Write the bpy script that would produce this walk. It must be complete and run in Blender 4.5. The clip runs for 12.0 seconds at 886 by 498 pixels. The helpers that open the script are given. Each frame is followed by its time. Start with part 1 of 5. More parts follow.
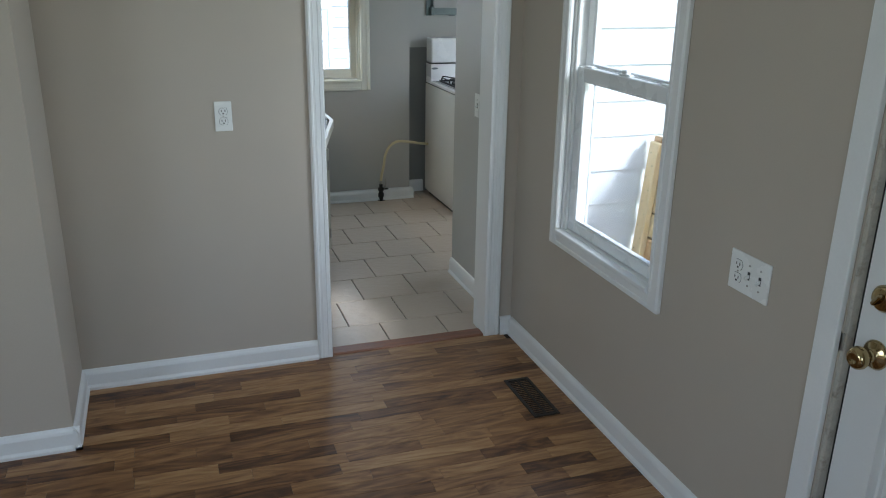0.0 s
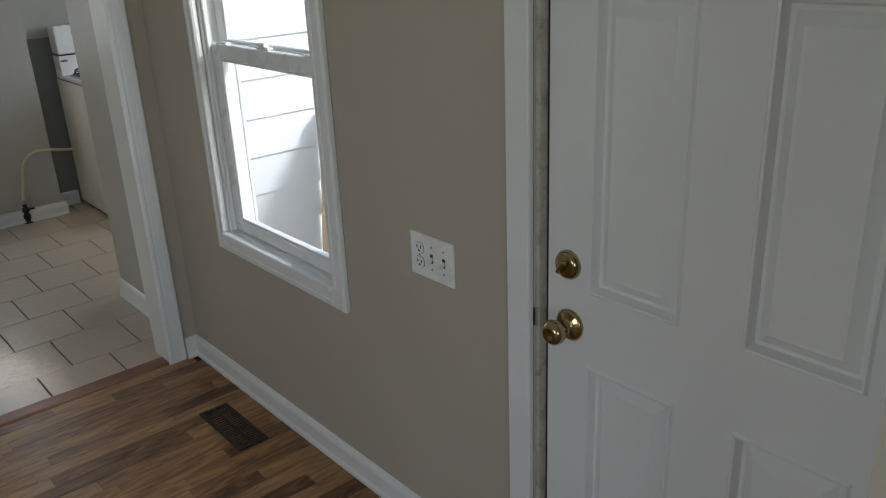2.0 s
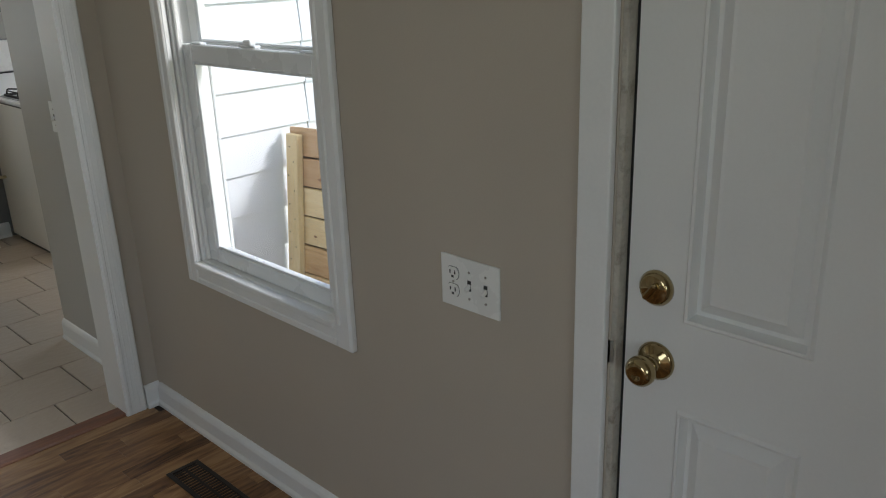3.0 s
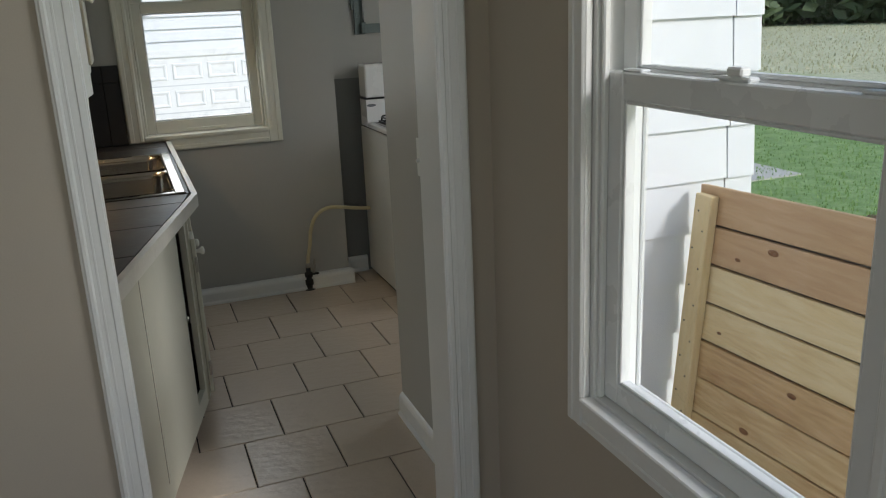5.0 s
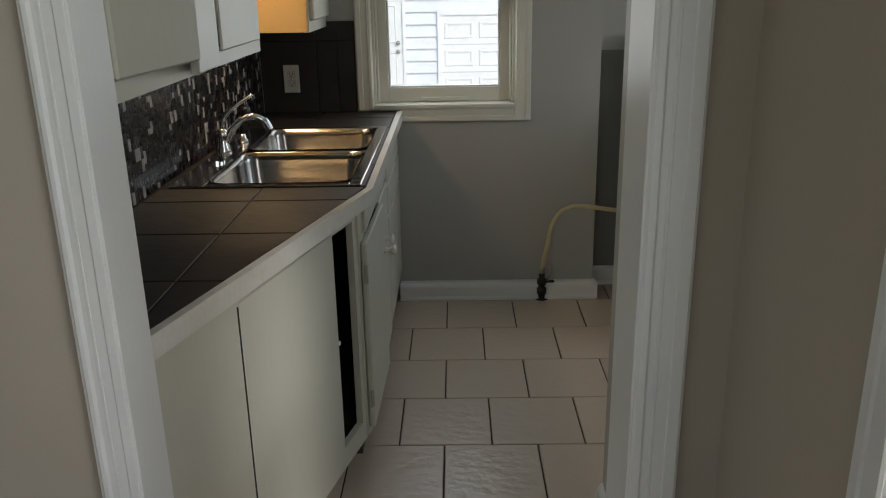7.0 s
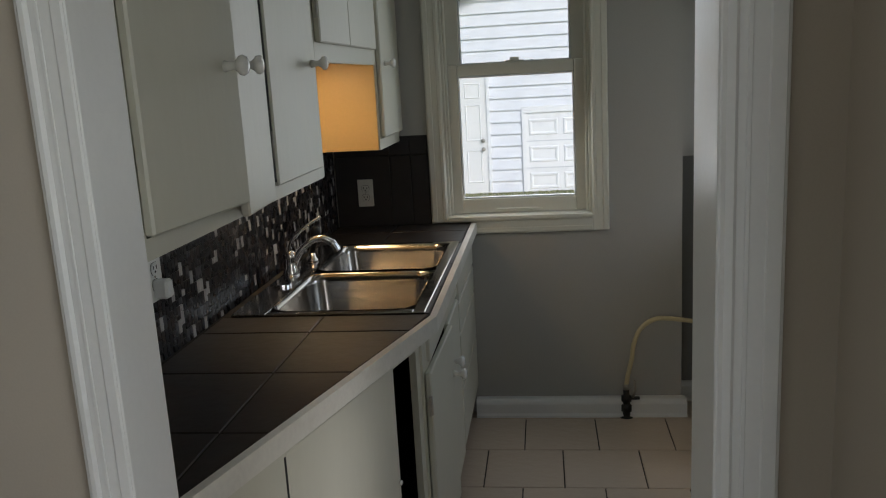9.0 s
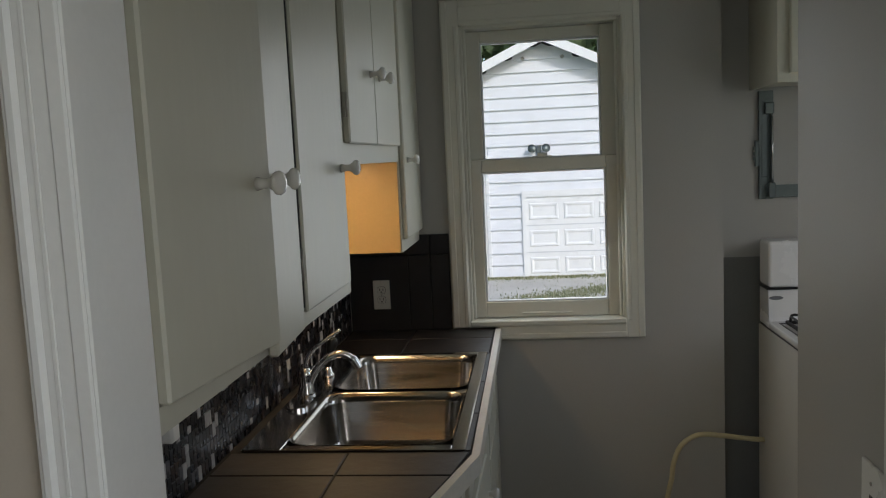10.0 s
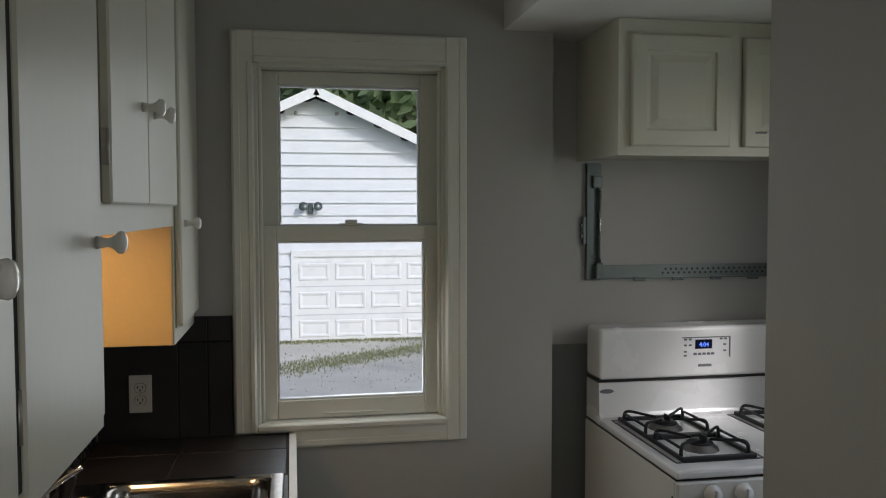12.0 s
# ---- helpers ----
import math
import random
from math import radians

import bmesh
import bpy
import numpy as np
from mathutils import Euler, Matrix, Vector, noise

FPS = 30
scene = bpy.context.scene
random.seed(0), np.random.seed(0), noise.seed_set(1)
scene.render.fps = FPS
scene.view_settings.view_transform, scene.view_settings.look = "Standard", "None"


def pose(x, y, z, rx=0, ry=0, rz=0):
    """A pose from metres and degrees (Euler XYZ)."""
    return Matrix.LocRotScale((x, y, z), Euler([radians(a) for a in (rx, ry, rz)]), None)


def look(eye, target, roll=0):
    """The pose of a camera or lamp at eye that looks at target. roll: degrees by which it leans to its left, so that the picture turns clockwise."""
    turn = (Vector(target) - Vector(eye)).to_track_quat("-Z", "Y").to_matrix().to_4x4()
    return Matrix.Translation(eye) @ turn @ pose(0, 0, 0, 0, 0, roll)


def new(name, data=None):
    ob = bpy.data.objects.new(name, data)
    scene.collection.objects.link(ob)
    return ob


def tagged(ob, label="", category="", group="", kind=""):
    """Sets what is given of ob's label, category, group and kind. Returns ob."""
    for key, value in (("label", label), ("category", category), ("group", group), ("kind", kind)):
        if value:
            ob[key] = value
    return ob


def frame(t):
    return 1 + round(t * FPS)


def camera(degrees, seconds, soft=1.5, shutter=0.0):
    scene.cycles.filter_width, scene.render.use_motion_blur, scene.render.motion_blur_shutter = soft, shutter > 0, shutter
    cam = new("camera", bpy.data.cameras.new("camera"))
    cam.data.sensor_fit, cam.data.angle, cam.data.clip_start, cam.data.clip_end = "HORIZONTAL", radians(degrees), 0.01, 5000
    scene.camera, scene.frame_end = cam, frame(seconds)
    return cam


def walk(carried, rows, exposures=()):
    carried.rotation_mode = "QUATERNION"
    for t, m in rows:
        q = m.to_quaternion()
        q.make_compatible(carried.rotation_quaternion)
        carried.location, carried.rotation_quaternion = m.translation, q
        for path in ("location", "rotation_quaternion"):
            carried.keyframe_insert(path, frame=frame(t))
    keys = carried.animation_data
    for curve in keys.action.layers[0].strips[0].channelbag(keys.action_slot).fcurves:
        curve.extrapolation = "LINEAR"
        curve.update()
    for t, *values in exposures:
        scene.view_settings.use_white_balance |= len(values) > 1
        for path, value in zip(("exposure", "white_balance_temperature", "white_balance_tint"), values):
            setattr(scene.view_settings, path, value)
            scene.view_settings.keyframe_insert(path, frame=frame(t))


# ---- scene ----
cam = camera(57.0, 12.0, soft=1.1)
PATH = [
    (0, (-1.516, -3.345, 1.699), (-0.896, -1.561, 1.041), 0.9),
    (0.5, (-1.491, -3.366, 1.688), (-0.583, -1.711, 1.028), -0.1),
    (1, (-1.417, -3.345, 1.669), (-0.326, -1.816, 0.983), -0.5),
    (1.5, (-1.273, -3.212, 1.663), (-0.068, -1.787, 0.943), -2.0),
    (2, (-1.213, -3.076, 1.661), (-0.008, -1.657, 0.929), -2.5),
    (2.5, (-1.193, -2.893, 1.573), (0.104, -1.527, 0.901), -2.7),
    (2.7, (-1.193, -2.82, 1.555), (0.149, -1.499, 0.882), -2.0),
    (4.3, (-0.99, -2.086, 1.481), (0.108, -0.515, 0.91), -2.0),
    (4.5, (-0.971, -2.005, 1.473), (0.016, -0.361, 0.906), -2.3),
    (5, (-0.816, -1.796, 1.462), (-0.139, -0.002, 0.895), -2.5),
    (5.5, (-0.683, -1.602, 1.465), (-0.198, 0.25, 0.885), -1.6),
    (6, (-0.604, -1.359, 1.47), (-0.219, 0.513, 0.881), -1.1),
    (6.5, (-0.522, -1.198, 1.436), (-0.355, 0.708, 0.851), -1.9),
    (7, (-0.393, -1.083, 1.424), (-0.428, 0.815, 0.796), -1.1),
    (7.2, (-0.364, -1.06, 1.438), (-0.455, 0.835, 0.805), -0.9),
    (8.8, (-0.324, -0.958, 1.485), (-0.576, 0.981, 1.064), -2.9),
    (9, (-0.332, -0.948, 1.493), (-0.583, 0.994, 1.084), -3.2),
    (9.5, (-0.419, -0.832, 1.528), (-0.67, 1.127, 1.211), -3.1),
    (10, (-0.482, -0.698, 1.56), (-0.706, 1.277, 1.339), -2.7),
    (10.5, (-0.496, -0.519, 1.591), (-0.685, 1.465, 1.422), -1.5),
    (11, (-0.491, -0.355, 1.606), (-0.691, 1.631, 1.48), -1.9),
    (11.5, (-0.551, -0.244, 1.602), (-0.624, 1.752, 1.507), -1.6),
    (12, (-0.628, -0.142, 1.597), (-0.268, 1.823, 1.5), -0.1),
]
walk(cam, [(t, look(eye, target, roll)) for t, eye, target, roll in PATH],
     exposures=[(0.0, 1.15, 5600, 5), (1.2, 0.92, 5900, 7), (2.7, 0.86, 6200, 9), (4.3, 0.38, 6400, 7), (7.2, 0.45, 6500, 9), (9.0, 0.2, 6450, 10), (12.0, 0.15, 6450, 12)])

# ---- light ----
world = bpy.data.worlds.new("world")
scene.world = world
world.use_nodes = True
wn = world.node_tree
sky = wn.nodes.new("ShaderNodeTexSky")
sky.sky_type = "NISHITA"
sky.sun_disc = False
sky.sun_elevation = radians(32)
sky.sun_rotation = radians(149.4)
sky.air_density, sky.dust_density, sky.ozone_density = 1.0, 1.2, 1.5
wn.links.new(sky.outputs[0], wn.nodes["Background"].inputs[0])
wn.nodes["Background"].inputs[1].default_value = 0.15

sun_data = bpy.data.lights.new("sun", "SUN")
sun_data.energy, sun_data.angle, sun_data.color = 1.45, radians(9), (1.0, 0.99, 0.98)
sun_ob = new("sun", sun_data)
sun_ob.matrix_world = look((0, 0, 20), (-1.3, 2.2, 20 - 1.6))


def area_lamp(name, place, target, w, h, watts, color=(0.93, 0.97, 1.0)):
    d = bpy.data.lights.new(name, "AREA")
    d.shape, d.size, d.size_y, d.energy, d.color = "RECTANGLE", w, h, watts, color
    ob = new(name, d)
    ob.matrix_world = look(place, target)
    return ob


area_lamp("sky_light_front_window", (-0.034, -0.805, 1.34), (-1, -0.805, 1.34), 0.6, 1.25, 3.6)
area_lamp("sky_light_kitchen_window", (-0.44, 2.47, 1.48), (-0.35, 1.1, 1.2), 0.5, 1.05, 2.3)
area_lamp("sky_light_kitchen_east_window", (1.29, 1.45, 1.55), (0.0, 1.6, 0.6), 0.65, 0.9, 2.8, (0.85, 0.93, 1.0))
# Fill lamps for the living room; both of their windows are invented, out of view.
area_lamp("fill_light_living_south", (-2.3, -5.22, 1.4), (-1.6, -2.2, 0.3), 1.7, 1.3, 7.0, (0.88, 0.96, 1.0))
area_lamp("fill_light_living_west", (-3.62, -2.7, 1.45), (-0.4, -2.1, 0.3), 1.3, 1.2, 6.8)

# ---- materials ----


def mat(name, base, rough=0.6, metal=0.0, var=0.08, scale=6.0, fine=90.0, bump=0.05, piece=0.0, stain=None, stain_amt=0.0,
        coat=0.0, spec=0.5, stretch=(1, 1, 1), stain_scale=3.0):
    m = bpy.data.materials.new(name)
    m.use_nodes = True
    nt = m.node_tree
    b = nt.nodes["Principled BSDF"]
    tc = nt.nodes.new("ShaderNodeTexCoord")
    mp = nt.nodes.new("ShaderNodeMapping")
    mp.inputs["Scale"].default_value = stretch
    nt.links.new(tc.outputs["Object"], mp.inputs[0])
    n1 = nt.nodes.new("ShaderNodeTexNoise")
    n1.inputs["Scale"].default_value, n1.inputs["Detail"].default_value = scale, 5
    n2 = nt.nodes.new("ShaderNodeTexNoise")
    n2.inputs["Scale"].default_value, n2.inputs["Detail"].default_value = fine, 3
    for n in (n1, n2):
        nt.links.new(mp.outputs[0], n.inputs["Vector"])
    add = nt.nodes.new("ShaderNodeMath")
    add.operation = "MULTIPLY_ADD"
    add.inputs[1].default_value = 0.45
    nt.links.new(n2.outputs[0], add.inputs[0])
    nt.links.new(n1.outputs[0], add.inputs[2])
    val = add.outputs[0]
    if piece:
        oi = nt.nodes.new("ShaderNodeObjectInfo")
        pa = nt.nodes.new("ShaderNodeMath")
        pa.operation = "MULTIPLY_ADD"
        pa.inputs[1].default_value = piece
        nt.links.new(oi.outputs["Random"], pa.inputs[0])
        nt.links.new(val, pa.inputs[2])
        val = pa.outputs[0]
    r = nt.nodes.new("ShaderNodeMapRange")
    mid = 0.72 + piece / 2
    r.inputs["From Min"].default_value, r.inputs["From Max"].default_value = mid - 0.3 - piece / 2, mid + 0.3 + piece / 2
    r.inputs["To Min"].default_value, r.inputs["To Max"].default_value = 1 - var, 1 + var
    nt.links.new(val, r.inputs["Value"])
    hsv = nt.nodes.new("ShaderNodeHueSaturation")
    hsv.inputs["Color"].default_value = (*base, 1)
    nt.links.new(r.outputs[0], hsv.inputs["Value"])
    col = hsv.outputs[0]
    if stain:
        n3 = nt.nodes.new("ShaderNodeTexNoise")
        n3.inputs["Scale"].default_value, n3.inputs["Detail"].default_value = stain_scale, 8
        n3.inputs["Roughness"].default_value = 0.7
        nt.links.new(mp.outputs[0], n3.inputs["Vector"])
        r3 = nt.nodes.new("ShaderNodeMapRange")
        r3.inputs["From Min"].default_value, r3.inputs["From Max"].default_value = 0.52, 0.75
        r3.inputs["To Max"].default_value = stain_amt
        nt.links.new(n3.outputs[0], r3.inputs["Value"])
        mx = nt.nodes.new("ShaderNodeMix")
        mx.data_type = "RGBA"
        nt.links.new(r3.outputs[0], mx.inputs["Factor"])
        nt.links.new(col, mx.inputs["A"])
        mx.inputs["B"].default_value = (*stain, 1)
        col = mx.outputs["Result"]
    nt.links.new(col, b.inputs["Base Color"])
    rr = nt.nodes.new("ShaderNodeMapRange")
    rr.inputs["From Min"].default_value, rr.inputs["From Max"].default_value = 0.3, 0.7
    rr.inputs["To Min"].default_value, rr.inputs["To Max"].default_value = max(0.02, rough - 0.07), min(1, rough + 0.07)
    nt.links.new(n1.outputs[0], rr.inputs["Value"])
    nt.links.new(rr.outputs[0], b.inputs["Roughness"])
    b.inputs["Metallic"].default_value = metal
    b.inputs["Coat Weight"].default_value = coat
    b.inputs["Specular IOR Level"].default_value = spec
    if bump:
        bp = nt.nodes.new("ShaderNodeBump")
        bp.inputs["Strength"].default_value, bp.inputs["Distance"].default_value = bump, 0.004
        nt.links.new(n2.outputs[0], bp.inputs["Height"])
        nt.links.new(bp.outputs[0], b.inputs["Normal"])
    return m


def ramp_mat(name, stops, rough, grain=(1.5, 26, 26), island=False, piece_amt=0.55, bump=0.12, detail_scale=5.0, distort=1.6, coat=0.0, piece=True):
    """Wood or stone: colour stops along a stretched grain, shifted from piece to piece."""
    m = bpy.data.materials.new(name)
    m.use_nodes = True
    nt = m.node_tree
    b = nt.nodes["Principled BSDF"]
    tc = nt.nodes.new("ShaderNodeTexCoord")
    src = tc.outputs["Object"]
    if island:
        rnd = nt.nodes.new("ShaderNodeNewGeometry").outputs["Random Per Island"]
    else:
        rnd = nt.nodes.new("ShaderNodeObjectInfo").outputs["Random"]
    sh = nt.nodes.new("ShaderNodeVectorMath")
    sh.operation = "SCALE"
    sh.inputs[0].default_value = (37.0, 51.0, 23.0)
    nt.links.new(rnd, sh.inputs["Scale"])
    ad = nt.nodes.new("ShaderNodeVectorMath")
    ad.operation = "ADD"
    nt.links.new(src, ad.inputs[0])
    nt.links.new(sh.outputs[0], ad.inputs[1])
    mp = nt.nodes.new("ShaderNodeMapping")
    mp.inputs["Scale"].default_value = grain
    nt.links.new(ad.outputs[0], mp.inputs[0])
    n1 = nt.nodes.new("ShaderNodeTexNoise")
    n1.inputs["Scale"].default_value, n1.inputs["Detail"].default_value, n1.inputs["Distortion"].default_value = 1.0, 6, distort
    nt.links.new(mp.outputs[0], n1.inputs["Vector"])
    n2 = nt.nodes.new("ShaderNodeTexNoise")
    n2.inputs["Scale"].default_value, n2.inputs["Detail"].default_value = detail_scale, 4
    nt.links.new(mp.outputs[0], n2.inputs["Vector"])
    a = nt.nodes.new("ShaderNodeMath")
    a.operation = "MULTIPLY_ADD"
    a.inputs[1].default_value = 0.35
    nt.links.new(n2.outputs[0], a.inputs[0])
    nt.links.new(n1.outputs[0], a.inputs[2])
    val = a.outputs[0]
    if piece:
        p = nt.nodes.new("ShaderNodeMath")
        p.operation = "MULTIPLY_ADD"
        p.inputs[1].default_value = piece_amt
        nt.links.new(rnd, p.inputs[0])
        nt.links.new(val, p.inputs[2])
        val = p.outputs[0]
    off = nt.nodes.new("ShaderNodeMath")
    off.operation = "SUBTRACT"
    off.inputs[1].default_value = 0.17 + (piece_amt / 2 if piece else 0)
    nt.links.new(val, off.inputs[0])
    cr = nt.nodes.new("ShaderNodeValToRGB")
    els = cr.color_ramp.elements
    els[0].position, els[0].color = stops[0][0], (*stops[0][1], 1)
    els[1].position, els[1].color = stops[-1][0], (*stops[-1][1], 1)
    for pos, c in stops[1:-1]:
        e = els.new(pos)
        e.color = (*c, 1)
    nt.links.new(off.outputs[0], cr.inputs[0])
    nt.links.new(cr.outputs[0], b.inputs["Base Color"])
    rr = nt.nodes.new("ShaderNodeMapRange")
    rr.inputs["To Min"].default_value, rr.inputs["To Max"].default_value = max(0.03, rough - 0.1), min(1, rough + 0.1)
    nt.links.new(n1.outputs[0], rr.inputs["Value"])
    nt.links.new(rr.outputs[0], b.inputs["Roughness"])
    b.inputs["Coat Weight"].default_value = coat
    bp = nt.nodes.new("ShaderNodeBump")
    bp.inputs["Strength"].default_value, bp.inputs["Distance"].default_value = bump, 0.004
    nt.links.new(n2.outputs[0], bp.inputs["Height"])
    nt.links.new(bp.outputs[0], b.inputs["Normal"])
    return m


def glow(name, color, strength):
    m = bpy.data.materials.new(name)
    m.use_nodes = True
    b = m.node_tree.nodes["Principled BSDF"]
    b.inputs["Base Color"].default_value = (*color, 1)
    b.inputs["Emission Color"].default_value = (*color, 1)
    b.inputs["Emission Strength"].default_value = strength
    return m


def glass_mat(name, rough=0.0, tint=(1, 1, 1)):
    m = bpy.data.materials.new(name)
    m.use_nodes = True
    nt = m.node_tree
    nt.nodes.remove(nt.nodes["Principled BSDF"])
    out = nt.nodes["Material Output"]
    tr = nt.nodes.new("ShaderNodeBsdfTransparent")
    tr.inputs[0].default_value = (*tint, 1)
    gl = nt.nodes.new("ShaderNodeBsdfGlossy")
    gl.inputs["Roughness"].default_value = 0.02
    lw = nt.nodes.new("ShaderNodeLayerWeight")
    lw.inputs[0].default_value = 0.5
    pw5 = nt.nodes.new("ShaderNodeMath")
    pw5.operation = "POWER"
    pw5.inputs[1].default_value = 5.0
    nt.links.new(lw.outputs["Facing"], pw5.inputs[0])
    fr = nt.nodes.new("ShaderNodeMath")
    fr.operation = "MULTIPLY_ADD"
    fr.inputs[1].default_value, fr.inputs[2].default_value = 0.8, 0.018
    nt.links.new(pw5.outputs[0], fr.inputs[0])
    mx = nt.nodes.new("ShaderNodeMixShader")
    nt.links.new(fr.outputs[0], mx.inputs[0])
    nt.links.new(tr.outputs[0], mx.inputs[1])
    nt.links.new(gl.outputs[0], mx.inputs[2])
    nt.links.new(mx.outputs[0], out.inputs[0])
    return m


M_WALL = mat("greige_wall_paint", (0.465, 0.41, 0.34), 0.62, var=0.05, scale=2.2, fine=260, bump=0.06)
M_KWALL = mat("grey_kitchen_paint", (0.42, 0.41, 0.385), 0.5, var=0.05, scale=2.0, fine=240, bump=0.06)
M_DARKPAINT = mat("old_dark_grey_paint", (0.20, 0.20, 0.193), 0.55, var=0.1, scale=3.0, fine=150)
M_CEIL = mat("white_ceiling_paint", (0.75, 0.74, 0.71), 0.8, var=0.03, fine=180, bump=0.1)
M_TRIM = mat("white_trim_paint", (0.78, 0.78, 0.765), 0.35, var=0.04, scale=5, fine=120, bump=0.04, stain=(0.6, 0.59, 0.55), stain_amt=0.06)
M_CREAM = mat("cream_window_paint", (0.72, 0.71, 0.63), 0.4, var=0.05, scale=5, fine=120, bump=0.05, stain=(0.58, 0.56, 0.48), stain_amt=0.08)
M_CAB = mat("off_white_cabinet_paint", (0.56, 0.55, 0.465), 0.42, var=0.04, scale=2.0, fine=45, bump=0.10, stretch=(1, 1, 0.25))
M_RCAB = mat("cream_cabinet_paint", (0.62, 0.60, 0.50), 0.4, var=0.05, scale=3.5, fine=80, bump=0.06)
M_DOOR = mat("white_steel_door_paint", (0.77, 0.77, 0.755), 0.42, var=0.03, scale=3, fine=160, bump=0.05)
M_VINYL = mat("white_vinyl", (0.80, 0.81, 0.81), 0.3, var=0.02, bump=0.01)
M_JAMB = mat("worn_door_jamb", (0.45, 0.42, 0.36), 0.7, var=0.2, scale=14, fine=160, bump=0.2, stain=(0.12, 0.09, 0.06), stain_amt=0.85, stain_scale=22)
# Black for rubber strip and register, and for shade painted into cabinet gaps.
M_GAP = mat("weatherstrip_and_gap_black", (0.015, 0.015, 0.015), 0.8, bump=0)
M_BRASS = mat("polished_brass", (0.40, 0.315, 0.17), 0.06, 1.0, var=0.1, scale=20, bump=0.02)
M_PLASTIC = mat("white_plastic_plate", (0.80, 0.80, 0.77), 0.28, var=0.02, bump=0)
M_SLOT = mat("dark_slot", (0.03, 0.03, 0.03), 0.6, bump=0)
M_VENT = mat("brown_register_enamel", (0.013, 0.010, 0.008), 0.5, 0.0, var=0.15, bump=0.03)
M_SUBFLOOR = mat("dark_joint", (0.03, 0.02, 0.014), 0.8, bump=0)
M_GROUT = mat("dark_floor_grout", (0.06, 0.052, 0.045), 0.9, var=0.2, fine=200, bump=0.2)
WOODS = [(0.0, (0.016, 0.006, 0.003)), (0.2, (0.070, 0.028, 0.010)), (0.42, (0.175, 0.080, 0.029)), (0.66, (0.31, 0.165, 0.066)), (1.0, (0.47, 0.29, 0.135))]
M_PLANK = ramp_mat("acacia_laminate", WOODS, 0.4, grain=(2.2, 12, 22), piece_amt=0.5, bump=0.07, distort=4.2, detail_scale=4.0)
M_PLANKS = ramp_mat("acacia_laminate_far", WOODS, 0.4, grain=(2.2, 12, 22), piece_amt=0.5, bump=0.07, distort=4.2, detail_scale=4.0, island=True)
M_THRESH = ramp_mat("reddish_threshold_wood", [(0.2, (0.10, 0.035, 0.018)), (0.8, (0.24, 0.10, 0.05))], 0.4, grain=(2, 30, 30))
M_FTILE = mat("beige_slate_floor_tile", (0.53, 0.435, 0.345), 0.3, var=0.04, scale=3.0, fine=20, bump=1.0, piece=1.6, stretch=(1.0, 1.6, 1.0))
for lk in list(M_FTILE.node_tree.links):
    if lk.to_node.type == "BSDF_PRINCIPLED" and lk.to_socket.name == "Roughness":
        M_FTILE.node_tree.links.remove(lk)     # even glaze
M_FTILE.node_tree.nodes["Principled BSDF"].inputs["Roughness"].default_value = 0.28
M_CTILE = ramp_mat("dark_brown_counter_tile", [(0.0, (0.005, 0.004, 0.0035)), (0.5, (0.015, 0.011, 0.009)), (1.0, (0.040, 0.029, 0.023))],
                   0.46, grain=(6, 6, 6), piece_amt=0.2, bump=0.25, distort=1.5)
M_BTILE = ramp_mat("charcoal_wall_tile", [(0.0, (0.007, 0.007, 0.008)), (1.0, (0.024, 0.023, 0.025))], 0.42, grain=(6, 6, 6), piece_amt=0.2, bump=0.15)
M_CGROUT = mat("grey_counter_grout", (0.025, 0.022, 0.02), 0.9, bump=0.1)
M_NOSE = mat("white_counter_edge", (0.66, 0.64, 0.58), 0.4, var=0.12, scale=8, stain=(0.35, 0.3, 0.24), stain_amt=0.35)
M_STEEL = mat("brushed_stainless", (0.40, 0.375, 0.345), 0.17, 1.0, var=0.06, scale=3, fine=60, bump=0.02, stretch=(1, 12, 12))
M_CHROME = mat("chrome", (0.82, 0.82, 0.84), 0.06, 1.0, var=0.02, bump=0)
M_GALV = mat("galvanised_steel", (0.15, 0.175, 0.17), 0.4, 0.7, var=0.12, scale=18, bump=0.05)
M_ENAMEL = mat("white_stove_enamel", (0.80, 0.80, 0.80), 0.24, var=0.02, bump=0, coat=0.3)
M_STOVESIDE = mat("off_white_stove_side", (0.66, 0.65, 0.61), 0.35, var=0.04, bump=0.02)
M_IRON = mat("cast_iron", (0.02, 0.02, 0.022), 0.5, 0.2, var=0.2, fine=200, bump=0.15)
M_BURNER = mat("burner_grey", (0.16, 0.15, 0.14), 0.5, 0.6, var=0.2)
M_BLACK = mat("black_trim", (0.012, 0.012, 0.013), 0.35, bump=0)
M_PANELGREY = mat("control_grey", (0.58, 0.6, 0.62), 0.35, bump=0)
M_INKGREY = mat("grey_print", (0.16, 0.17, 0.19), 0.6, bump=0)
M_DISPLAY = mat("display_glass", (0.008, 0.01, 0.03), 0.1, bump=0)
M_DIGIT = glow("blue_digits", (0.10, 0.22, 1.0), 1.6)
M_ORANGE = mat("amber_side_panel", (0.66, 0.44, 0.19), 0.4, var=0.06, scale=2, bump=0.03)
M_LAMP = glow("warm_lamp_lens", (1.0, 0.72, 0.40), 15.0)
M_KNOB = mat("glossy_white_knob", (0.80, 0.79, 0.74), 0.12, var=0.02, bump=0, coat=0.5)
M_HINGE = mat("dull_steel_hinge", (0.42, 0.4, 0.36), 0.4, 0.8, var=0.15)
M_HOSE = mat("yellow_gas_hose", (0.62, 0.54, 0.33), 0.45, var=0.08, fine=300, bump=0.1)
M_PIPE = mat("black_iron_pipe", (0.025, 0.024, 0.023), 0.55, 0.5, var=0.2, bump=0.1)
